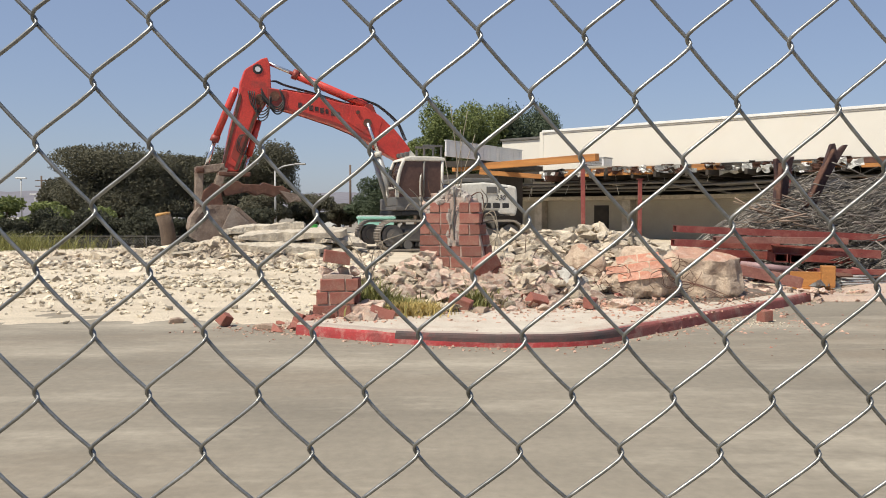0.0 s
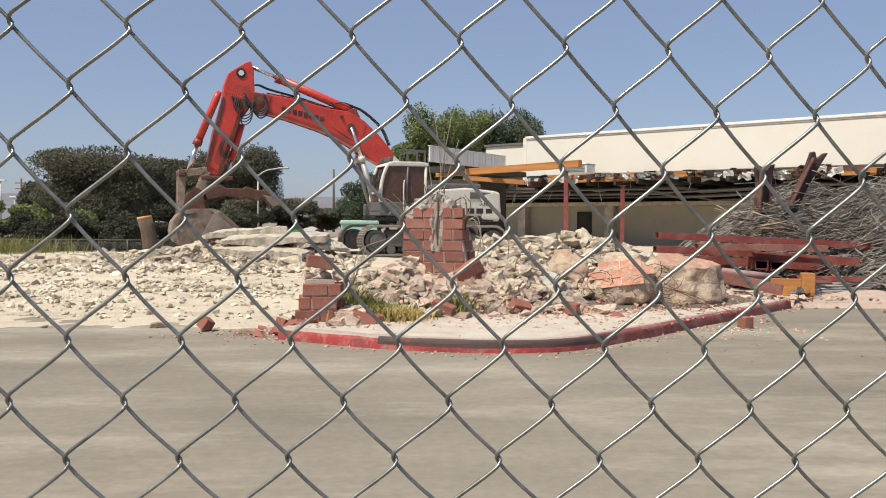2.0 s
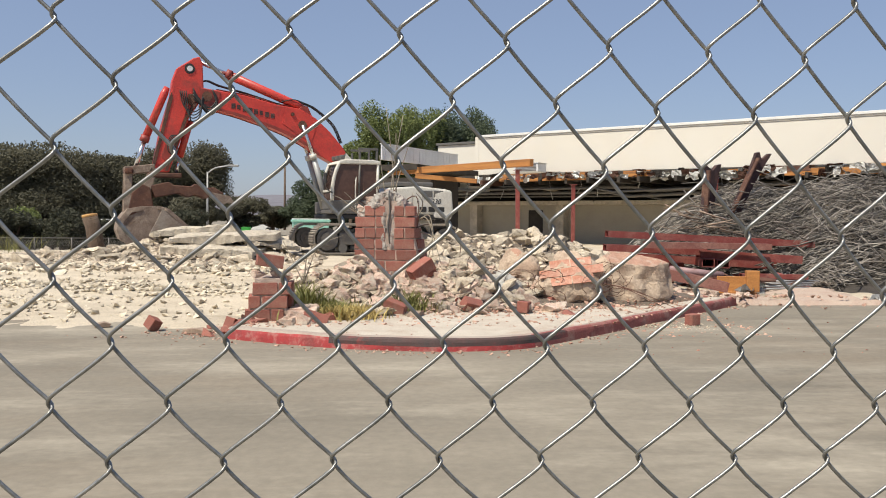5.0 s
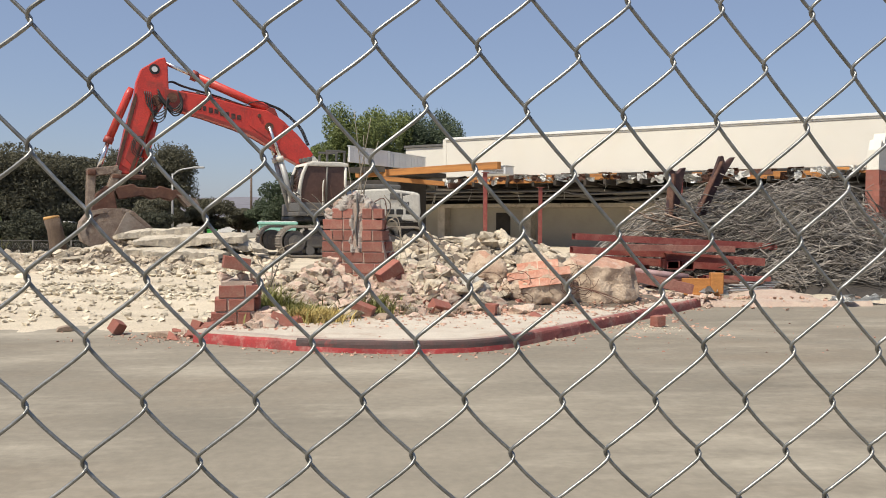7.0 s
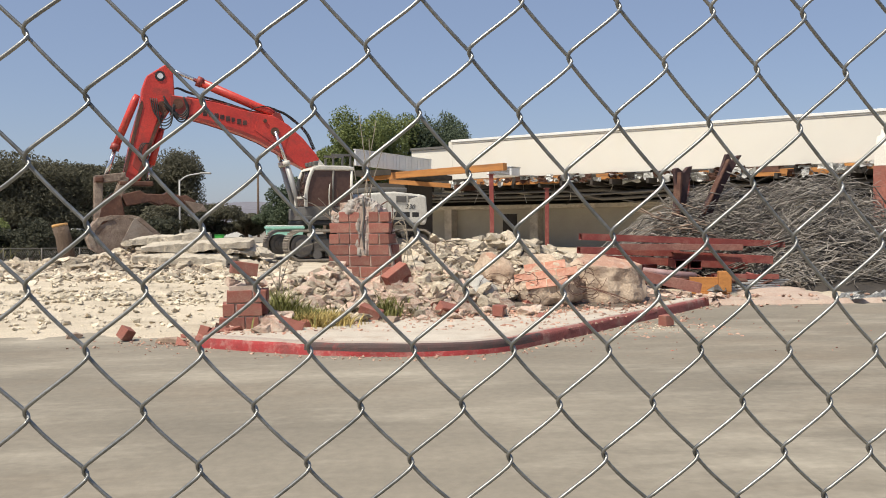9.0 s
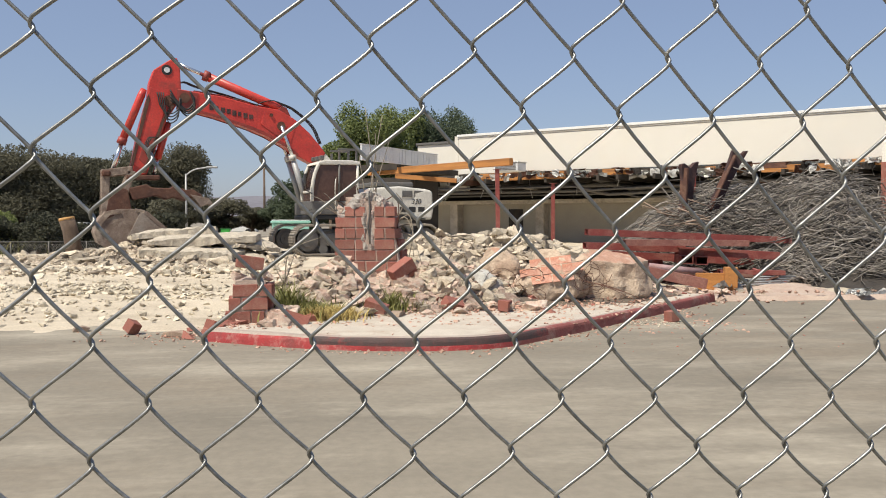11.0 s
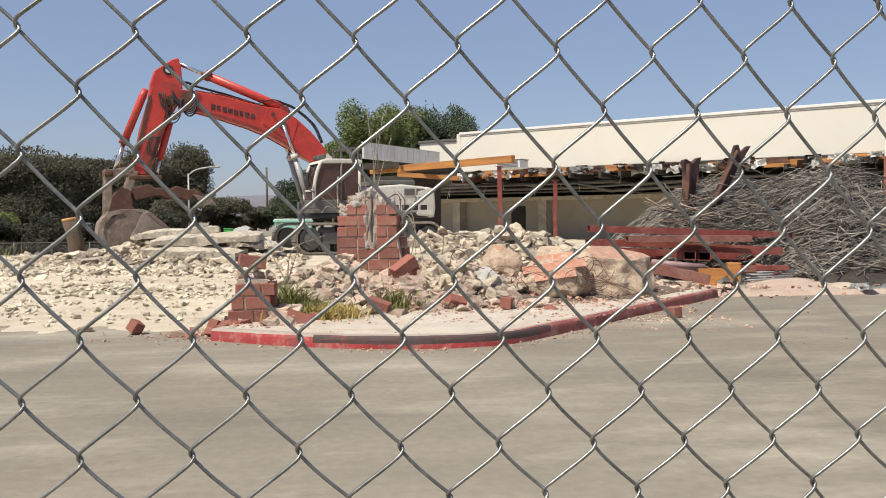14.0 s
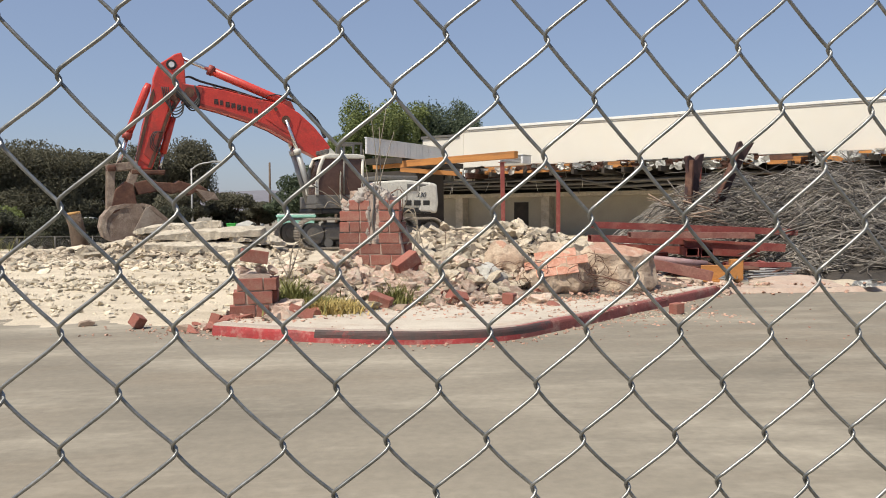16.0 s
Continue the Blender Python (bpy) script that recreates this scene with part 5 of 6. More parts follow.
# two big masonry boulders
def boulder(x, y, z, sx, sy, sz, rz, seed, label, mats, facet=None, cut=.3):
    """A broken lump; the broad facet, where there is one, takes the second material."""
    bm = bmesh.new()
    bmesh.ops.create_icosphere(bm, subdivisions=5, radius=.5)
    rr = random.Random(seed)
    cuts = [(Vector((rr.uniform(-1, 1), rr.uniform(-1, 1), rr.uniform(-.5, .7))).normalized(), rr.uniform(.36, .46)) for _ in range(10)]
    fn = Vector(facet).normalized() if facet else None
    for v in bm.verts:
        c = v.co.copy()
        for n_, d_ in cuts:
            e = c.dot(n_) - d_
            if e > 0:
                c -= n_ * e * .9
        c = Vector((c.x * sx, c.y * sy, c.z * sz))
        rough = .075 * noise.fractal(c * 3 + Vector((seed, 0, 0)), 1.2, 2, 4)
        c += c.normalized() * rough
        if fn:
            e = c.dot(fn) - cut
            if e > 0:
                c -= fn * (e - .02 * noise.fractal(c * 7, 1, 2, 4))
        v.co = c
    for f in bm.faces:
        f.normal_update()
        if fn and f.normal.dot(fn) > .93 and f.calc_center_median().dot(fn) > cut - .02:
            f.material_index = 1
    e = empty("masonry_boulder", pose(x, y, z, 0, 0, rz), label, "boulder", "masonry boulders")
    part("core", bm, mats, e)
    return e


b1 = boulder(4.25, 14.1, .53, 1.52, 1.05, 1.2, 8, 4, "big broken masonry lump with smooth pink render top", [M["boulder"], M["render"]], (.06, -.27, .96), .34)
N2 = Vector((-.2, -.72, .66)).normalized()
b2 = boulder(3.2, 13.8, .54, 1.25, .95, .98, -4, 9, "big broken masonry lump with brick-faced side", [M["boulder"], M["boulder"]], N2, .27)
ux = Vector((1, 0, 0)) - N2 * N2.x
ux.normalize()
uy = N2.cross(ux)
fm = Matrix((ux, -N2, uy)).transposed().to_4x4()
fm.translation = N2 * .274 - uy * .03
for r in range(-2, 3):
    for i in range(-2, 3):
        u, v = (i - .5 + (r % 2) * .5) * (BW + JT), (r - .5) * (BH + JT)
        if ((abs(u + BW / 2) + .08) / .5) ** 2 + ((v + BH / 2) / .27) ** 2 > .85:
            continue
        ob = new("brick", FADED[(i + r) % 2])
        ob.parent = b2
        ob.matrix_basis = fm @ pose(u, 0, v) @ Matrix.Diagonal((1, .06, 1, 1))
boulder(2.0, 13.75, .38, .72, .5, .62, 20, 14, "grey broken concrete lump leaning on rubble", [M["greylump"]])
boulder(2.5, 15.0, .62, .8, .5, .75, -30, 21, "pink and grey broken masonry lump", [M["boulder"], M["render"]], (.2, -.7, .6), .29)
for x, y, s_, sd in ((-1.58, 11.62, .22, 1), (-1.36, 11.66, .2, 5), (-1.2, 11.62, .17, 7)):
    ob = new("brick_chunk", CH_P[sd])
    ob.parent = heap
    ob.matrix_basis = pose(x, y, .74, 20 * sd, 10, 50 * sd) @ Matrix.Scale(s_, 4)

# loose bricks on sand and asphalt
def loose(x, y, z, rx, ry, rz, half=True, label="loose broken red brick lying on the ground"):
    ob = new("loose_brick", (HALF if half else FULL)[0])
    ob.matrix_world = pose(x, y, z, rx, ry, rz)
    tagged(ob, label, "brick", "loose bricks")


loose(-3.06, 11.5, .06, 24, 20, 55, True, "loose red brick lying on sand")
loose(4.5, 12.05, .16, 0, 86, 25, True, "broken red brick standing on the asphalt")
loose(-2.0, 11.45, .05, 10, 20, 60, True)
loose(-1.0, 11.3, .2, 60, 20, 10, False)
loose(-0.75, 11.5, .2, 20, 70, 40, True)
loose(2.1, 12.3, .16, 5, 3, 70, False)
loose(5.6, 14.9, .03, 5, 3, 20, False)

# flat scraps on the sand
for x, y, w_, rz_, lab in ((-3.75, 11.95, .11, 20, "small torn grey board lying on sand"), (.55, 12.0, .16, 70, "small torn board lying on the pavement"), (-2.35, 11.3, .2, -30, "small torn board beside the kerb")):
    ob = part("board_scrap", plate_bm([(-w_, 0), (w_ * .7, 0), (w_, .04), (w_ * .2, .07), (-w_ * .8, .05)], -.07, .09, .006), M["cutwood_grey"])
    ob.matrix_world = pose(x, y, floor_h(x, y) + .005, 0, 0, rz_)
    tagged(ob, lab, "board", "board scraps")

# thin rusty wire loops, added to stand in for shade between the masonry lumps
tangle = []
for i in range(26):
    c_ = Vector((rnd.choice((2.6, 3.66, 3.7)) + rnd.gauss(0, .16), 13.42 + rnd.gauss(0, .12), .42 + rnd.gauss(0, .14)))
    r_, a0 = rnd.uniform(.08, .3), rnd.uniform(0, 6.28)
    tangle.append(([c_ + Vector((r_ * math.cos(a0 + k * .6), rnd.uniform(-.05, .05), max(.17 - c_.z, r_ * .8 * math.sin(a0 + k * .6)))) for k in range(6)], .005))
tagged(tubes("wire_tangle", tangle, M["rust"], None, 4), "thin rusty wire added for the dark shade between masonry lumps", "wire", kind="stuff")

# ---- steel beams ----
def box_beam(a, b, w, h, label, material=None):
    a, b = Vector(a), Vector(b)
    d = b - a
    L = d.length
    e = empty("steel_beam", Matrix.Translation(a) @ d.to_track_quat('X', 'Z').to_matrix().to_4x4(), label, "steel beam", "stacked beams")
    t = .014
    for nm, q in (("top_plate", (0, L, -w / 2, w / 2, -t, 0)), ("bottom_plate", (0, L, -w / 2, w / 2, -h, -h + t)),
                  ("side_plate", (0, L, -w / 2, -w / 2 + t, -h + t, -t)), ("side_plate", (0, L, w / 2 - t, w / 2, -h + t, -t))):
        part(nm, box_bm(*q), material or M["redsteel"], e)
    return e


RB = "oxide-red hollow steel beam stacked on rubble"
box_beam((5.14, 18.9, 1.30), (9.94, 18.9, 1.09), .3, .15, RB)
box_beam((5.7, 17.9, 1.075), (8.36, 17.7, 1.05), .32, .13, "dull brown-red hollow steel beam with an open end", M["brownsteel"])
box_beam((4.95, 18.35, 1.01), (7.2, 18.35, .92), .3, .15, RB)
box_beam((7.0, 18.2, .90), (9.25, 18.1, .775), .3, .17, RB)
box_beam((5.6, 18.9, .80), (9.0, 18.8, .62), .3, .17, RB)
box_beam((7.05, 17.75, .72), (7.35, 19.2, .72), .26, .18, "oxide-red hollow steel beam with its open end showing")
box_beam((7.38, 17.75, .70), (7.7, 19.2, .70), .26, .18, "oxide-red hollow steel beam with its open end showing")
box_beam((5.3, 17.0, .68), (6.98, 16.5, .30), .32, .2, "dull brown-red hollow steel beam leaning on the ground", M["brownsteel"])
box_beam((5.9, 17.7, .62), (6.7, 18.6, .60), .25, .2, RB)
box_beam((7.7, 17.6, .42), (9.1, 17.5, .40), .2, .1, RB)
for k in range(4):
    tube("steel_rail", [(7.5 + .1 * k, 17.0 + .12 * k, .12 + .05 * k), (9.0 + .12 * k, 17.2 + .1 * k, .15 + .04 * k)], .022, M["galv"], None, 8)
for ob_ in [o for o in bpy.data.objects if o.name.startswith("steel_rail")]:
    tagged(ob_, "thin grey steel rod lying under the stacked beams", "steel rod", "loose rods")
tube("steel_pipe", [(6.05, 17.3, .52), (7.15, 17.2, .40)], .075, M["mauve"], None, 14)
tagged(bpy.data.objects["steel_pipe"], "dull purple-brown steel pipe lying on rubble", "pipe")
ch = empty("timber_offcut", pose(7.35, 16.9, .0, 0, 0, -12) @ Matrix.Scale(.95, 4), "orange timber bracket offcut standing on the ground", "timber")
part("web", box_bm(-.45, .3, -.03, .03, .1, .42, .01), M["wood"], ch)
part("flange", box_bm(.15, .42, -.12, .12, 0, .55, .02), M["wood"], ch)
part("rail", box_bm(-.5, .3, -.06, .06, .0, .1, .01), M["wood"], ch)
rnd = random.Random(8)
for i in range(9):
    bm = bmesh.new()
    scrap(bm, rnd.uniform(.3, .7), rnd.uniform(.2, .4), rnd)
    x, y = (rnd.uniform(7.3, 8.9), rnd.uniform(16.6, 17.4)) if i < 6 else (rnd.uniform(8.5, 10.5), rnd.uniform(14.9, 15.5))
    ob = part("sheet_metal_scrap", bm, M["foil"])
    ob.matrix_world = pose(x, y, .18, 70, rnd.uniform(-20, 20), rnd.uniform(0, 180))
    tagged(ob, "crumpled silver sheet metal scrap on the ground", "scrap metal", "metal scraps")

for i in range(16):
    w, h = rnd.uniform(.3, .9), rnd.uniform(.1, .25)
    ob = part("rusted_plate", plate_bm([(-w / 2, 0), (w * .4, 0), (w / 2, h * .6), (w * .1, h), (-w * .45, h * .8)], -.02, .02, .008), M["rust" if i % 3 else "redsteel"])
    ob.matrix_world = pose(rnd.uniform(5.4, 9.0), rnd.uniform(16.9, 18.2), rnd.uniform(.05, .35), rnd.uniform(40, 120), rnd.uniform(-25, 25), rnd.uniform(-40, 40))
    tagged(ob, "torn rusty steel offcut under the stacked beams", "scrap steel", "steel offcuts")

# ---- tangled heap of rods ----
def rod_heap_h(x, y):
    a = 2.35 * math.exp(-(abs(x - 9.2) / 2.3) ** 2.4 - (abs(y - 21.3) / 1.6) ** 2.4)
    b = 2.55 * math.exp(-(abs(x - 11.5) / 2.3) ** 2.4 - (abs(y - 20.3) / 2.2) ** 2.4)
    return max(a, b) * (1 + .12 * fbm(x, y, .9, 3.0))


paths = []
rnd = random.Random(21)
for i in range(4200):
    while True:
        x, y = rnd.uniform(6.6, 15.0), rnd.uniform(17.4, 23.5)
        h = rod_heap_h(x, y)
        if h > .1:
            break
    z = h * (1 - .45 * rnd.random() ** 2) + .03
    combed = rnd.random() < (.55 if x < 10.8 and z > .7 else .1)
    L = rnd.uniform(1.0, 3.2) if combed else rnd.uniform(.4, 1.8)
    az = rnd.gauss(0.1, .4) if combed else rnd.gauss(0.1, 1.0) + (math.pi if rnd.random() < .5 else 0)
    el = rnd.gauss(.3 if x < 10.8 else -.15, .2) if combed else rnd.gauss(0, .4)
    d = Vector((math.cos(az) * math.cos(el), math.sin(az) * math.cos(el) * .7, math.sin(el)))
    side = Vector((-d.y, d.x, rnd.uniform(-.6, .6)))
    curve = rnd.gauss(0, .22 if combed else .6)
    pts = []
    for k in range(6):
        t = k / 5 - .5
        p = Vector((x, y, z)) + d * L * t + side * curve * L * (t * t - .1) + Vector((rnd.uniform(-1, 1), rnd.uniform(-1, 1), rnd.uniform(-1, 1))) * .02
        top = rod_heap_h(p.x, p.y) + (.25 if i % 9 else .75)
        p.z = max(.02, min(p.z, top + .15 * rnd.random()))
        pts.append(p)
    r = rnd.choice((.005, .006, .008, .010, .014))
    paths.append((pts, r))
for i in range(90):
    x, y = rnd.uniform(7.6, 10.5), rnd.uniform(18.9, 20.4)
    z = rod_heap_h(x, y) * rnd.uniform(.6, 1.0) + .15
    az, el, L = rnd.gauss(math.pi, .5), rnd.uniform(-.1, .55), rnd.uniform(.8, 2.0)
    d = Vector((math.cos(az) * math.cos(el), math.sin(az) * .5, math.sin(el)))
    paths.append(([Vector((x, y, z)) + d * L * k / 4 + Vector((0, 0, -.12 * L * (k / 4) ** 2)) for k in range(5)], rnd.choice((.007, .01, .013))))
rods = tubes("rod_heap", paths, M["rod"], None, 5)
tagged(rods, "big tangled heap of grey weathered rods and branches", "scrap heap", kind="stuff")
# near-black sheet inside the heap, painting the shade between the rods
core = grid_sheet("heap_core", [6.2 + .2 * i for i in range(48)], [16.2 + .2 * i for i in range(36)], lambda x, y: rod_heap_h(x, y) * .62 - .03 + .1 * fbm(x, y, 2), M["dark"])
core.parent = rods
for (x, y, z, rx, ry, rz, h, w) in ((8.75, 20.6, 1.6, 0, 27, 10, 1.95, .3), (8.2, 20.8, 1.6, 0, 4, 30, 1.4, .5)):
    bm = bmesh.new()
    rr = random.Random(int(x * 10))
    out = [(-w / 2, 0), (w / 2, 0), (w * .45, h * .5), (w * .6, h * .8), (w * .75, h), (w * .42, h * .97), (w * .1, h * .86), (-w * .35, h * .93), (-w * .62, h * .9), (-w * .38, h * .55)]
    e = part("rusted_plate", plate_bm(out, -.05, .05, .012), M["oldsteel"])
    part("flange", plate_bm([(-w * .42, .1), (-w * .3, .1), (-w * .28, h * .84), (-w * .42, h * .84)], -.16, .05, .008), M["rust"], e)
    e.matrix_world = pose(x, y, z, rx, ry, rz)
    tagged(e, "torn dark brown steel plate sticking out of the rod heap", "scrap steel", "torn plates")

laths = []
for i in range(45):
    x, y, z = rnd.uniform(6.9, 8.6), rnd.uniform(19.6, 20.6), rnd.uniform(1.1, 2.0)
    a_, e_, L_ = rnd.uniform(-.5, .5) + (math.pi if rnd.random() < .3 else 0), rnd.uniform(-.35, .5), rnd.uniform(.2, .8)
    d_ = Vector((math.cos(a_) * math.cos(e_), math.sin(a_) * .4, math.sin(e_))) * L_
    laths.append(([Vector((x, y, z)) - d_ * .5, Vector((x, y, z)), Vector((x, y, z + .02)) + d_ * .5], rnd.choice((.008, .012, .022))))
tagged(tubes("splintered_laths", laths, M["cutwood_grey"], None, 4), "splintered tan wooden laths at the foot of the rod heap", "scrap wood", kind="stuff")
red_stub = part("steel_stub", box_bm(-.07, .07, -.07, .07, 0, 2.85, .01), M["redsteel"])
red_stub.matrix_world = pose(8.62, 21.6, 0, 0, 2, 0)
tagged(red_stub, "oxide-red steel post rising behind the rod heap", "post", "red posts")

# ---- rebar and dry saplings at the pillar ----
def sprig(name, base, tips, r, material, label, cat):
    e = empty(name, pose(*base), label, cat)
    for tip, bend in tips:
        t = Vector(tip) - Vector(base)
        tube("stem", catmull([(0, 0, 0), t * .5 + Vector(bend), t], 6), [r * (1 - .6 * i / 12) for i in range(13)], material, e, 6)
    return e


sprig("dry_sapling", (.22, 14.6, 1.0), [((.13, 14.7, 3.42), (.08, 0, 0)), ((.42, 14.7, 3.3), (-.1, 0, -.1)), ((.02, 14.6, 2.6), (.0, 0, .1)), ((.55, 14.7, 2.9), (-.1, 0, 0)), ((.3, 14.8, 3.0), (.05, 0, 0))], .013, M["twig"], "leafless dry sapling behind the brick pillar", "dead plant")
sprig("bent_rebar", (.1, 14.2, 1.5), [((-.25, 14.1, 2.1), (-.12, 0, .05)), ((-.05, 14.1, 2.15), (.02, 0, 0)), ((.65, 14.2, 1.2), (.25, 0, .55)), ((.5, 14.1, .9), (.35, -.1, .4)), ((-.4, 14.1, 1.85), (-.1, 0, .1)), ((.3, 14.2, 2.05), (.0, 0, .05))], .012, M["rust"], "bent rusty rebar sticking out of the broken pillar", "rebar")
sprig("bent_rebar", (-1.15, 13.4, .5), [((-.55, 13.4, 1.25), (-.2, 0, .15)), ((-.95, 13.5, 1.1), (0, 0, 0)), ((-1.5, 13.5, 1.2), (0, 0, 0))], .012, M["twig"], "bent steel rods rising from rubble", "rebar")
sprig("bent_rebar", (.55, 14.2, 1.35), [((.8, 13.9, .75), (.22, 0, .35)), ((.9, 13.9, .9), (.12, 0, .45)), ((.72, 13.8, 1.0), (.25, -.1, .05)), ((1.05, 13.8, .7), (.0, 0, .5)), ((.62, 14.0, 1.95), (.15, 0, .1))], .013, M["twig"], "bent grey steel rods hanging beside the broken pillar", "rebar")
sprig("bent_rebar", (-.2, 14.2, 1.5), [((-.55, 14.0, 1.95), (-.05, 0, .1)), ((-.75, 14.0, 1.9), (-.1, 0, .12)), ((-.35, 14.0, 2.2), (-.08, 0, 0)), ((-.62, 13.9, 1.6), (-.1, 0, .15))], .012, M["twig"], "bent pale steel rods sticking out of the broken pillar", "rebar")
sprig("bent_rebar", (1.3, 13.8, .4), [((1.35, 13.8, 1.25), (0, 0, .0)), ((1.75, 13.9, .9), (0, 0, .3)), ((2.4, 13.7, .5), (-.2, 0, .3)), ((2.2, 13.5, .35), (0, 0, .1))], .01, M["rust"], "tangled rusty rebar loops in rubble", "rebar")
sprig("bent_rebar", (3.6, 13.6, .5), [((4.2, 13.0, .35), (-.1, 0, .05)), ((4.35, 12.6, .2), (-.1, 0, .1)), ((4.55, 12.4, .17), (-.1, 0, .1)), ((3.7, 13.4, .9), (.1, 0, 0))], .009, M["rust"], "thin bent rebar hanging from a masonry lump", "rebar")

# ---- weeds ----
def weeds(name, cx, cy, sx, sy, n, h, material, label, z0=None):
    V, F = [], []
    rr = random.Random(int(cx * 100) + n)
    for i in range(n):
        x, y = rr.gauss(cx, sx), rr.gauss(cy, sy)
        z = heap_top(x, y) if z0 is None else z0
        hh = h * rr.uniform(.35, 1.1)
        a = rr.uniform(0, 6.28)
        lean = Vector((math.cos(a), math.sin(a), 0)) * hh * rr.uniform(.2, 1.3)
        w = Vector((-math.sin(a), math.cos(a), 0)) * rr.uniform(.003, .013)
        o = len(V)
        b = Vector((x, y, z))
        m1, t = b + lean * .35 + Vector((0, 0, hh * .6)), b + lean + Vector((0, 0, hh))
        V += [b - w, b + w, m1 + w, m1 - w, t]
        F += [(o, o + 1, o + 2, o + 3), (o + 3, o + 2, o + 4)]
    return tagged(link_mesh(name, V, F, material), label, "weeds", kind="stuff")


weeds("green_weeds", -.78, 12.0, .24, .22, 900, .2, M["grass"], "green weeds growing among brick rubble")
weeds("green_weeds", -1.04, 12.4, .10, .2, 320, .42, M["grass"], "tall green weeds beside the brick stump")
weeds("green_weeds", -.72, 12.2, .22, .2, 450, .22, M["grass"], "green weeds growing among brick rubble")
weeds("dry_weeds", -.42, 11.76, .2, .16, 1000, .2, M["drygrass"], "yellowed dry weeds on the pavement edge")
weeds("green_weeds", .45, 12.7, .2, .15, 300, .22, M["grass"], "green weeds growing among brick rubble")
weeds("green_weeds", -16.2, 30.2, 1.7, .8, 2600, .75, M["grass"], "tall green weeds along the far fence", .2)

# ---- trees ----
def tree(x, y, h, w, material, label, seed, n=5000, trunk=.3, leaf=.2, lobes=9, base=0.2, low=.25):
    rr = random.Random(seed)
    e = empty("tree", pose(x, y, base), label, "tree", "")
    th = h * trunk
    limbs = []
    limbs.append(([(0, 0, -.3), (rr.uniform(-.1, .1), 0, th * .6), (rr.uniform(-.3, .3), rr.uniform(-.2, .2), h * .75)], [w * .035 + .08, w * .03 + .06, .05]))
    L = []
    for i in range(lobes):
        a = rr.uniform(0, 6.28)
        r = w * .5 * rr.uniform(.25, .72)
        z = h * (low + (1 - low) * rr.uniform(.12, .82))
        c = Vector((math.cos(a) * r, math.sin(a) * r, z))
        L.append((c, w * rr.uniform(.17, .3), h * rr.uniform(.12, .2)))
        limbs.append(([(0, 0, th * rr.uniform(.6, 1)), tuple(c * .5 + Vector((0, 0, th * .35))), tuple(c)], [w * .02 + .04, w * .012 + .03, .02]))
    L.append((Vector((0, 0, h * .72)), w * .3, h * .27))
    tubes("trunk", limbs, M["bark"], e, 7)
    V, F = [], []
    for i in range(int(n * 2.2)):
        c, rx, rz = rr.choice(L)
        d = Vector((rr.gauss(0, 1), rr.gauss(0, 1), rr.gauss(0, 1))).normalized()
        k = rr.random() ** .35 * (1 + .18 * noise.noise(d * 2.5 + c))
        p = c + Vector((d.x * rx * k, d.y * rx * k, d.z * rz * k))
        u = Vector((rr.gauss(0, 1), rr.gauss(0, 1), rr.gauss(0, 1))).normalized()
        v = u.orthogonal().normalized()
        s = leaf * rr.uniform(.5, 1.2)
        o = len(V)
        V += [p - u * s, p + v * s * .45, p + u * s, p - v * s * .45 + u.cross(v) * s * .2]
        F.append((o, o + 1, o + 2, o + 3))
    link_mesh("crown", V, F, material, e)
    return e


DT = "broad dark olive-brown tree behind the lot"
for i, (x, y, h, w) in enumerate(((-23.8, 62, 6.8, 9.0), (-20.2, 63, 6.2, 7.0), (-16.6, 64, 6.6, 6.0), (-28.5, 66, 4.4, 5))):
    tree(x, y, h, w, M["leaf_dark"], DT, 30 + i, 19000, .25, .11, 22, low=.08)
for i, (x, y, h, w) in enumerate(((-13.5, 66, 7.4, 4.6), (-15.2, 70, 5.6, 5.0), (-11.2, 72, 3.3, 4.2), (-12.6, 60, 3.2, 4.0), (-9.6, 78, 2.5, 4))):
    tree(x, y, h, w, M["leaf_dark"], "tall dark tree with loose crown behind the lot", 50 + i, 9000, .3, .11, 13, low=.12)
for i, (x, y, h, w) in enumerate(((-4.6, 70, 5.4, 4.4), (-7.0, 74, 3.4, 3.4), (-3.4, 76, 4.2, 3.6))):
    tree(x, y, h, w, M["leaf_pine"], "dark green distant tree", 70 + i, 7000, .3, .11, 9, low=.1)
for i, (x, y, h, w) in enumerate(((.5, 60, 9.3, 4.6), (3.0, 62, 9.4, 4.2), (-1.8, 58, 6.6, 2.4))):
    tree(x, y, h, w, M["leaf_green"], "leafy green tree behind the building", 80 + i, 9000, .35, .11, 14, low=.3)
for i, (x, y, h, w) in enumerate(((5.2, 64, 10.0, 5.0), (7.5, 65, 9.8, 4.0), (6.3, 63, 8.8, 4.6))):
    tree(x, y, h, w, M["leaf_pine"], "dark pine tree behind the building", 90 + i, 9000, .35, .11, 14, low=.35)
for i, (x, y, h, w) in enumerate(((-28.5, 55, 2.6, 4), (-25.0, 54, 2.3, 3.5), (-31.5, 57, 3.0, 4), (-22.5, 56, 2.0, 3), (-34, 60, 3.2, 4))):
    tree(x, y, h, w, M["leaf_green"], "low green shrub along the far fence", 100 + i, 2200, .2, .16, 8, low=.05)

for i in range(14):
    tree(-23 + i * 1.15, 35.5 + (i % 3) * .9, 1.5 + .45 * (i % 2), 2.0, M["leaf_shrub"], "dense dark shrub behind the far fence", 130 + i, 3600, .2, .07, 12, low=.02, base=0)

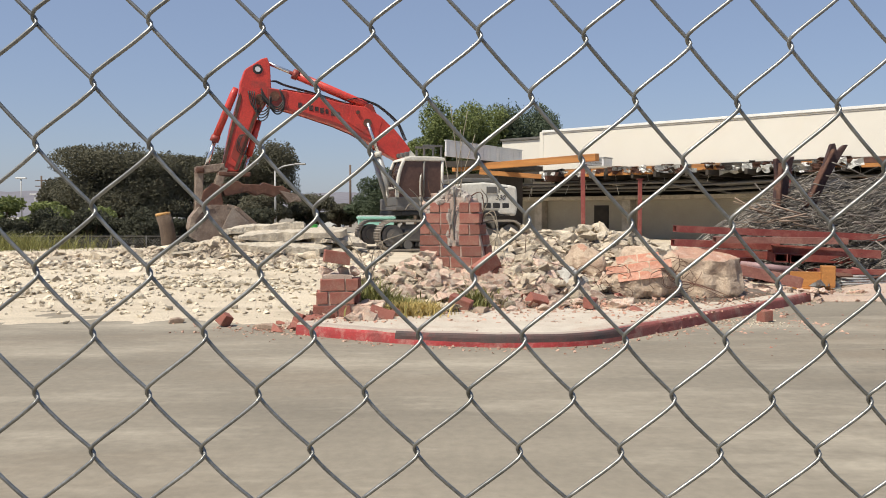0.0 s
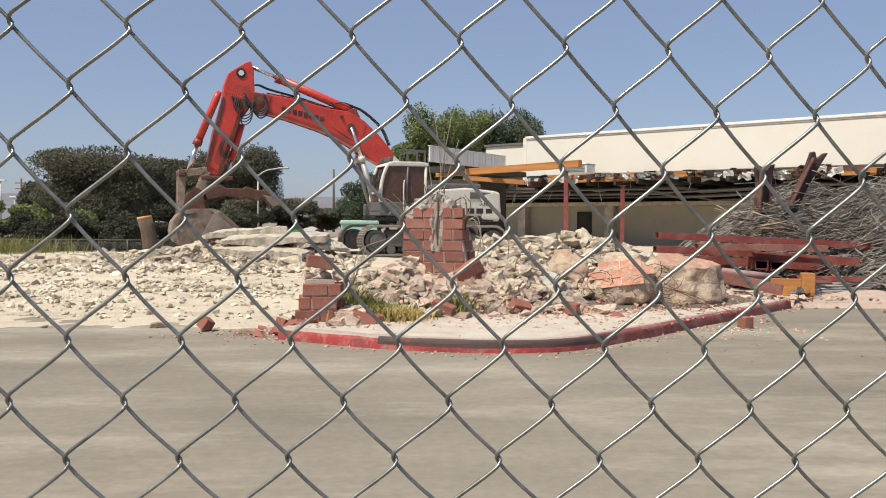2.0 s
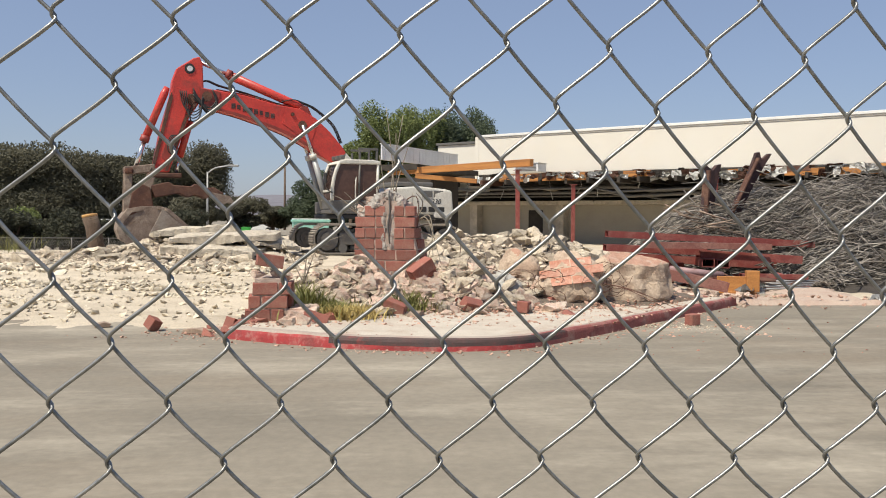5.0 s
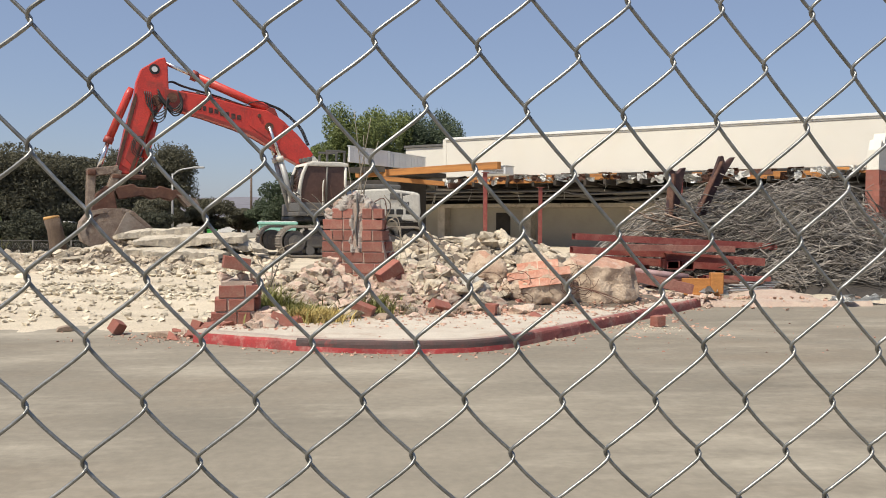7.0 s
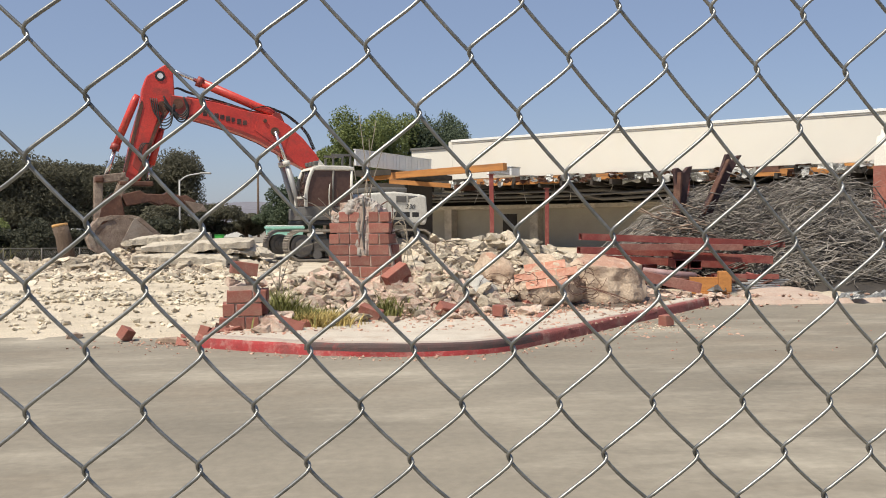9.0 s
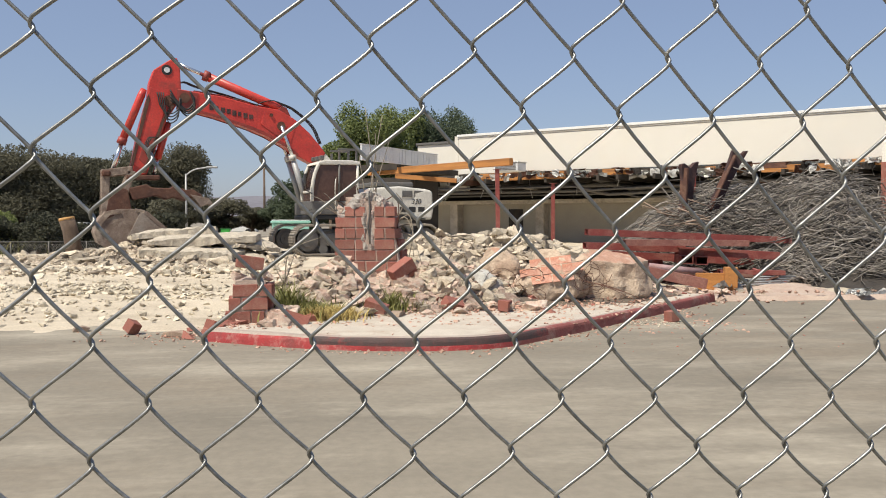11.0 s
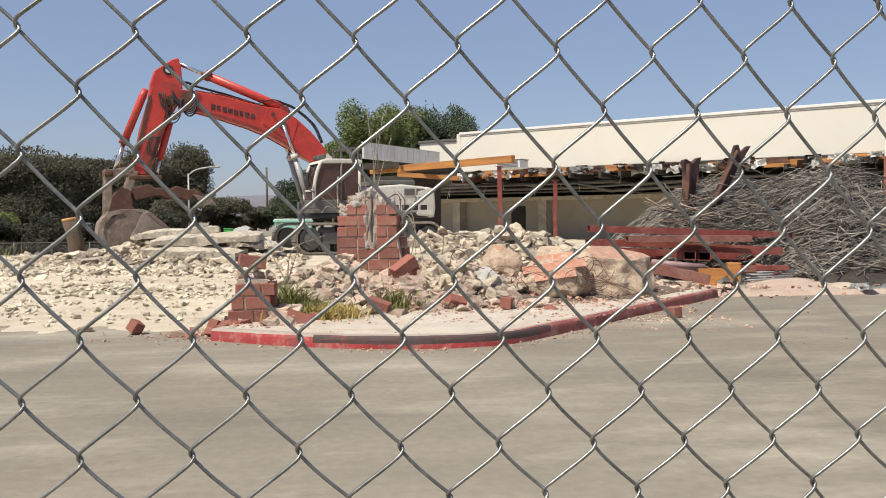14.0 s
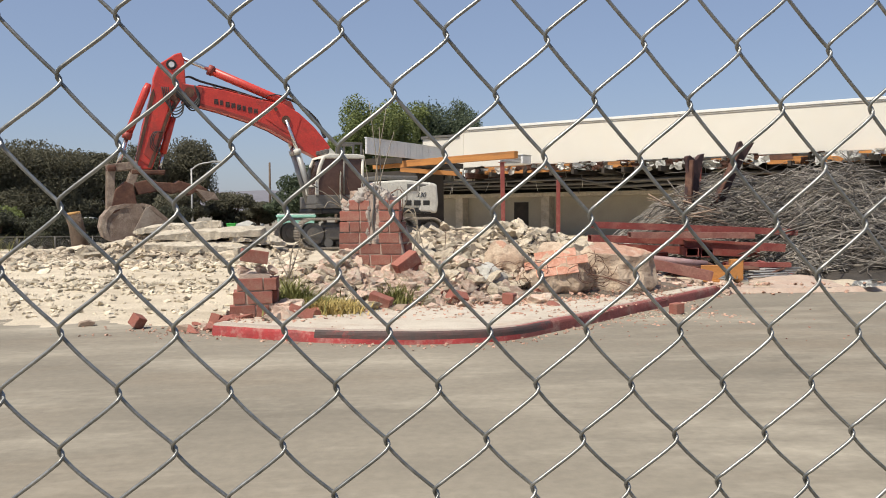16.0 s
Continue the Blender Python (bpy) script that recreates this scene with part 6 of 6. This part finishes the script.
# ---- far small things ----
log = empty("tree_stump_log", pose(-9.6, 30.0, .2, 0, -8, 0), "upright cut tree trunk with fresh orange top", "log")
tube("trunk", [(0, 0, -.2), (.02, 0, .5), (0, 0, 1.0), (-.05, 0, 1.35)], [.3, .27, .25, .26], M["bark"], log, 12)
tube("cut_top", [(-.05, 0, 1.345), (-.053, 0, 1.44)], [.262, .25], M["cutwood"], log, 12, "fresh orange cut")


def lamp(x, y, h, arm, label):
    e = empty("street_lamp", pose(x, y, 0), label, "street lamp")
    tube("pole", [(0, 0, 0), (0, 0, h)], [.085, .05], M["galv"], e, 8)
    if arm:
        tube("arm", catmull([(0, 0, h - .1), (.5, 0, h + .25), (1.4, 0, h + .42)], 4), .045, M["galv"], e, 6)
        part("head", box_bm(1.3, 2.0, -.14, .14, h + .36, h + .48, .04), M["galv"], e)
    else:
        part("head", box_bm(-.5, .5, -.15, .15, h, h + .14, .04), M["white"], e)


lamp(-39.5, 80, 5.0, False, "pale street lamp pole far behind the fence")
lamp(-40.6, 85, 3.6, False, "pale street lamp pole far behind the fence")
lamp(-11.0, 56, 4.5, True, "grey street lamp with curved arm")


def utility_pole(x, y, h, arms):
    e = empty("utility_pole", pose(x, y, 0), "dark wooden utility pole in the distance", "utility pole")
    tube("pole", [(0, 0, 0), (0, 0, h)], [.2, .14], M["bark"], e, 8)
    for k in range(arms):
        part("crossarm", box_bm(-1.1, 1.1, -.06, .06, h - .9 - k, h - .75 - k, .01), M["bark"], e)


utility_pole(-12.8, 118, 8.6, 0)
utility_pole(-70.5, 150, 8.6, 2)

fe = empty("far_fence", pose(0, 0, 0), "low dark chain-link fence along the far edge of the lot", "fence")
for i in range(13):
    x = -24 + i * 1.3
    tube("post", [(x, 31.6, 0), (x, 31.6, .78)], .026, M["exgrey"], fe, 6)
tube("rail", [(-24, 31.6, .76), (-8.4, 31.6, .76)], .02, M["exgrey"], fe, 6)
P = []
for i in range(260):
    x = -24 + i * .06
    P.append(([(x, 31.61, .05), (x + .35, 31.61, .74)], .004))
    P.append(([(x + .35, 31.62, .05), (x, 31.62, .74)], .004))
tubes("mesh", P, M["exgrey"], fe, 3)

skip = empty("dumpster", pose(-3.0, 38.0, .33, 0, 0, 8), "mint green steel dumpster behind the excavator", "dumpster")
part("bin", plate_bm([(-.65, 0), (.65, 0), (.78, 1.05), (-.78, 1.05)], -.8, .8, .03), M["mint"], skip)
part("rim", box_bm(-.82, .82, -.86, .86, 1.053, 1.15, .02), M["mint"], skip)
part("lid", box_bm(-.78, .78, -.82, .82, 1.153, 1.2, .02), M["white"], skip)
bin_ = empty("waste_bin", pose(-9.15, 60, .0) @ Matrix.Scale(.8, 4), "bright green plastic bin in the distance", "bin")
part("bin", plate_bm([(-.3, 0), (.3, 0), (.38, 1.1), (-.38, 1.1)], -.3, .3, .04), M["green"], bin_)
part("lid", box_bm(-.4, .4, -.33, .33, 1.103, 1.17, .02), M["green"], bin_)


def car(x, y, rz, material, label):
    e = empty("parked_car", pose(x, y, .02, 0, 0, rz), label, "car", "far cars")
    part("body", plate_bm([(-2.1, .3), (-2.15, .75), (-1.5, .85), (-.9, 1.38), (.6, 1.4), (1.2, .92), (2.0, .82), (2.15, .5), (2.1, .3)], -.85, .85, .08), material, e)
    for yy in (-.856, .85):
        part("window", plate_bm([(-1.25, .9), (-.82, 1.3), (.55, 1.32), (.95, .92)], yy, yy + .006), M["cabglass"], e)
    for wx in (-1.35, 1.35):
        for yy in (-.8, .8):
            bm = bmesh.new()
            bmesh.ops.create_cone(bm, cap_ends=True, segments=16, radius1=.32, radius2=.32, depth=.22, matrix=pose(wx, yy, .3, 90, 0, 0))
            part("wheel", bm, M["black"], e)


car(-29.0, 60, 10, M["white"], "white car parked far beyond the fence")
car(-23.0, 58, 5, M["white"], "white car parked far beyond the fence")
car(-12.6, 90, -5, M["white"], "white car parked far behind the excavator")
car(-19, 60, 5, M["galv"], "grey car parked far beyond the fence")
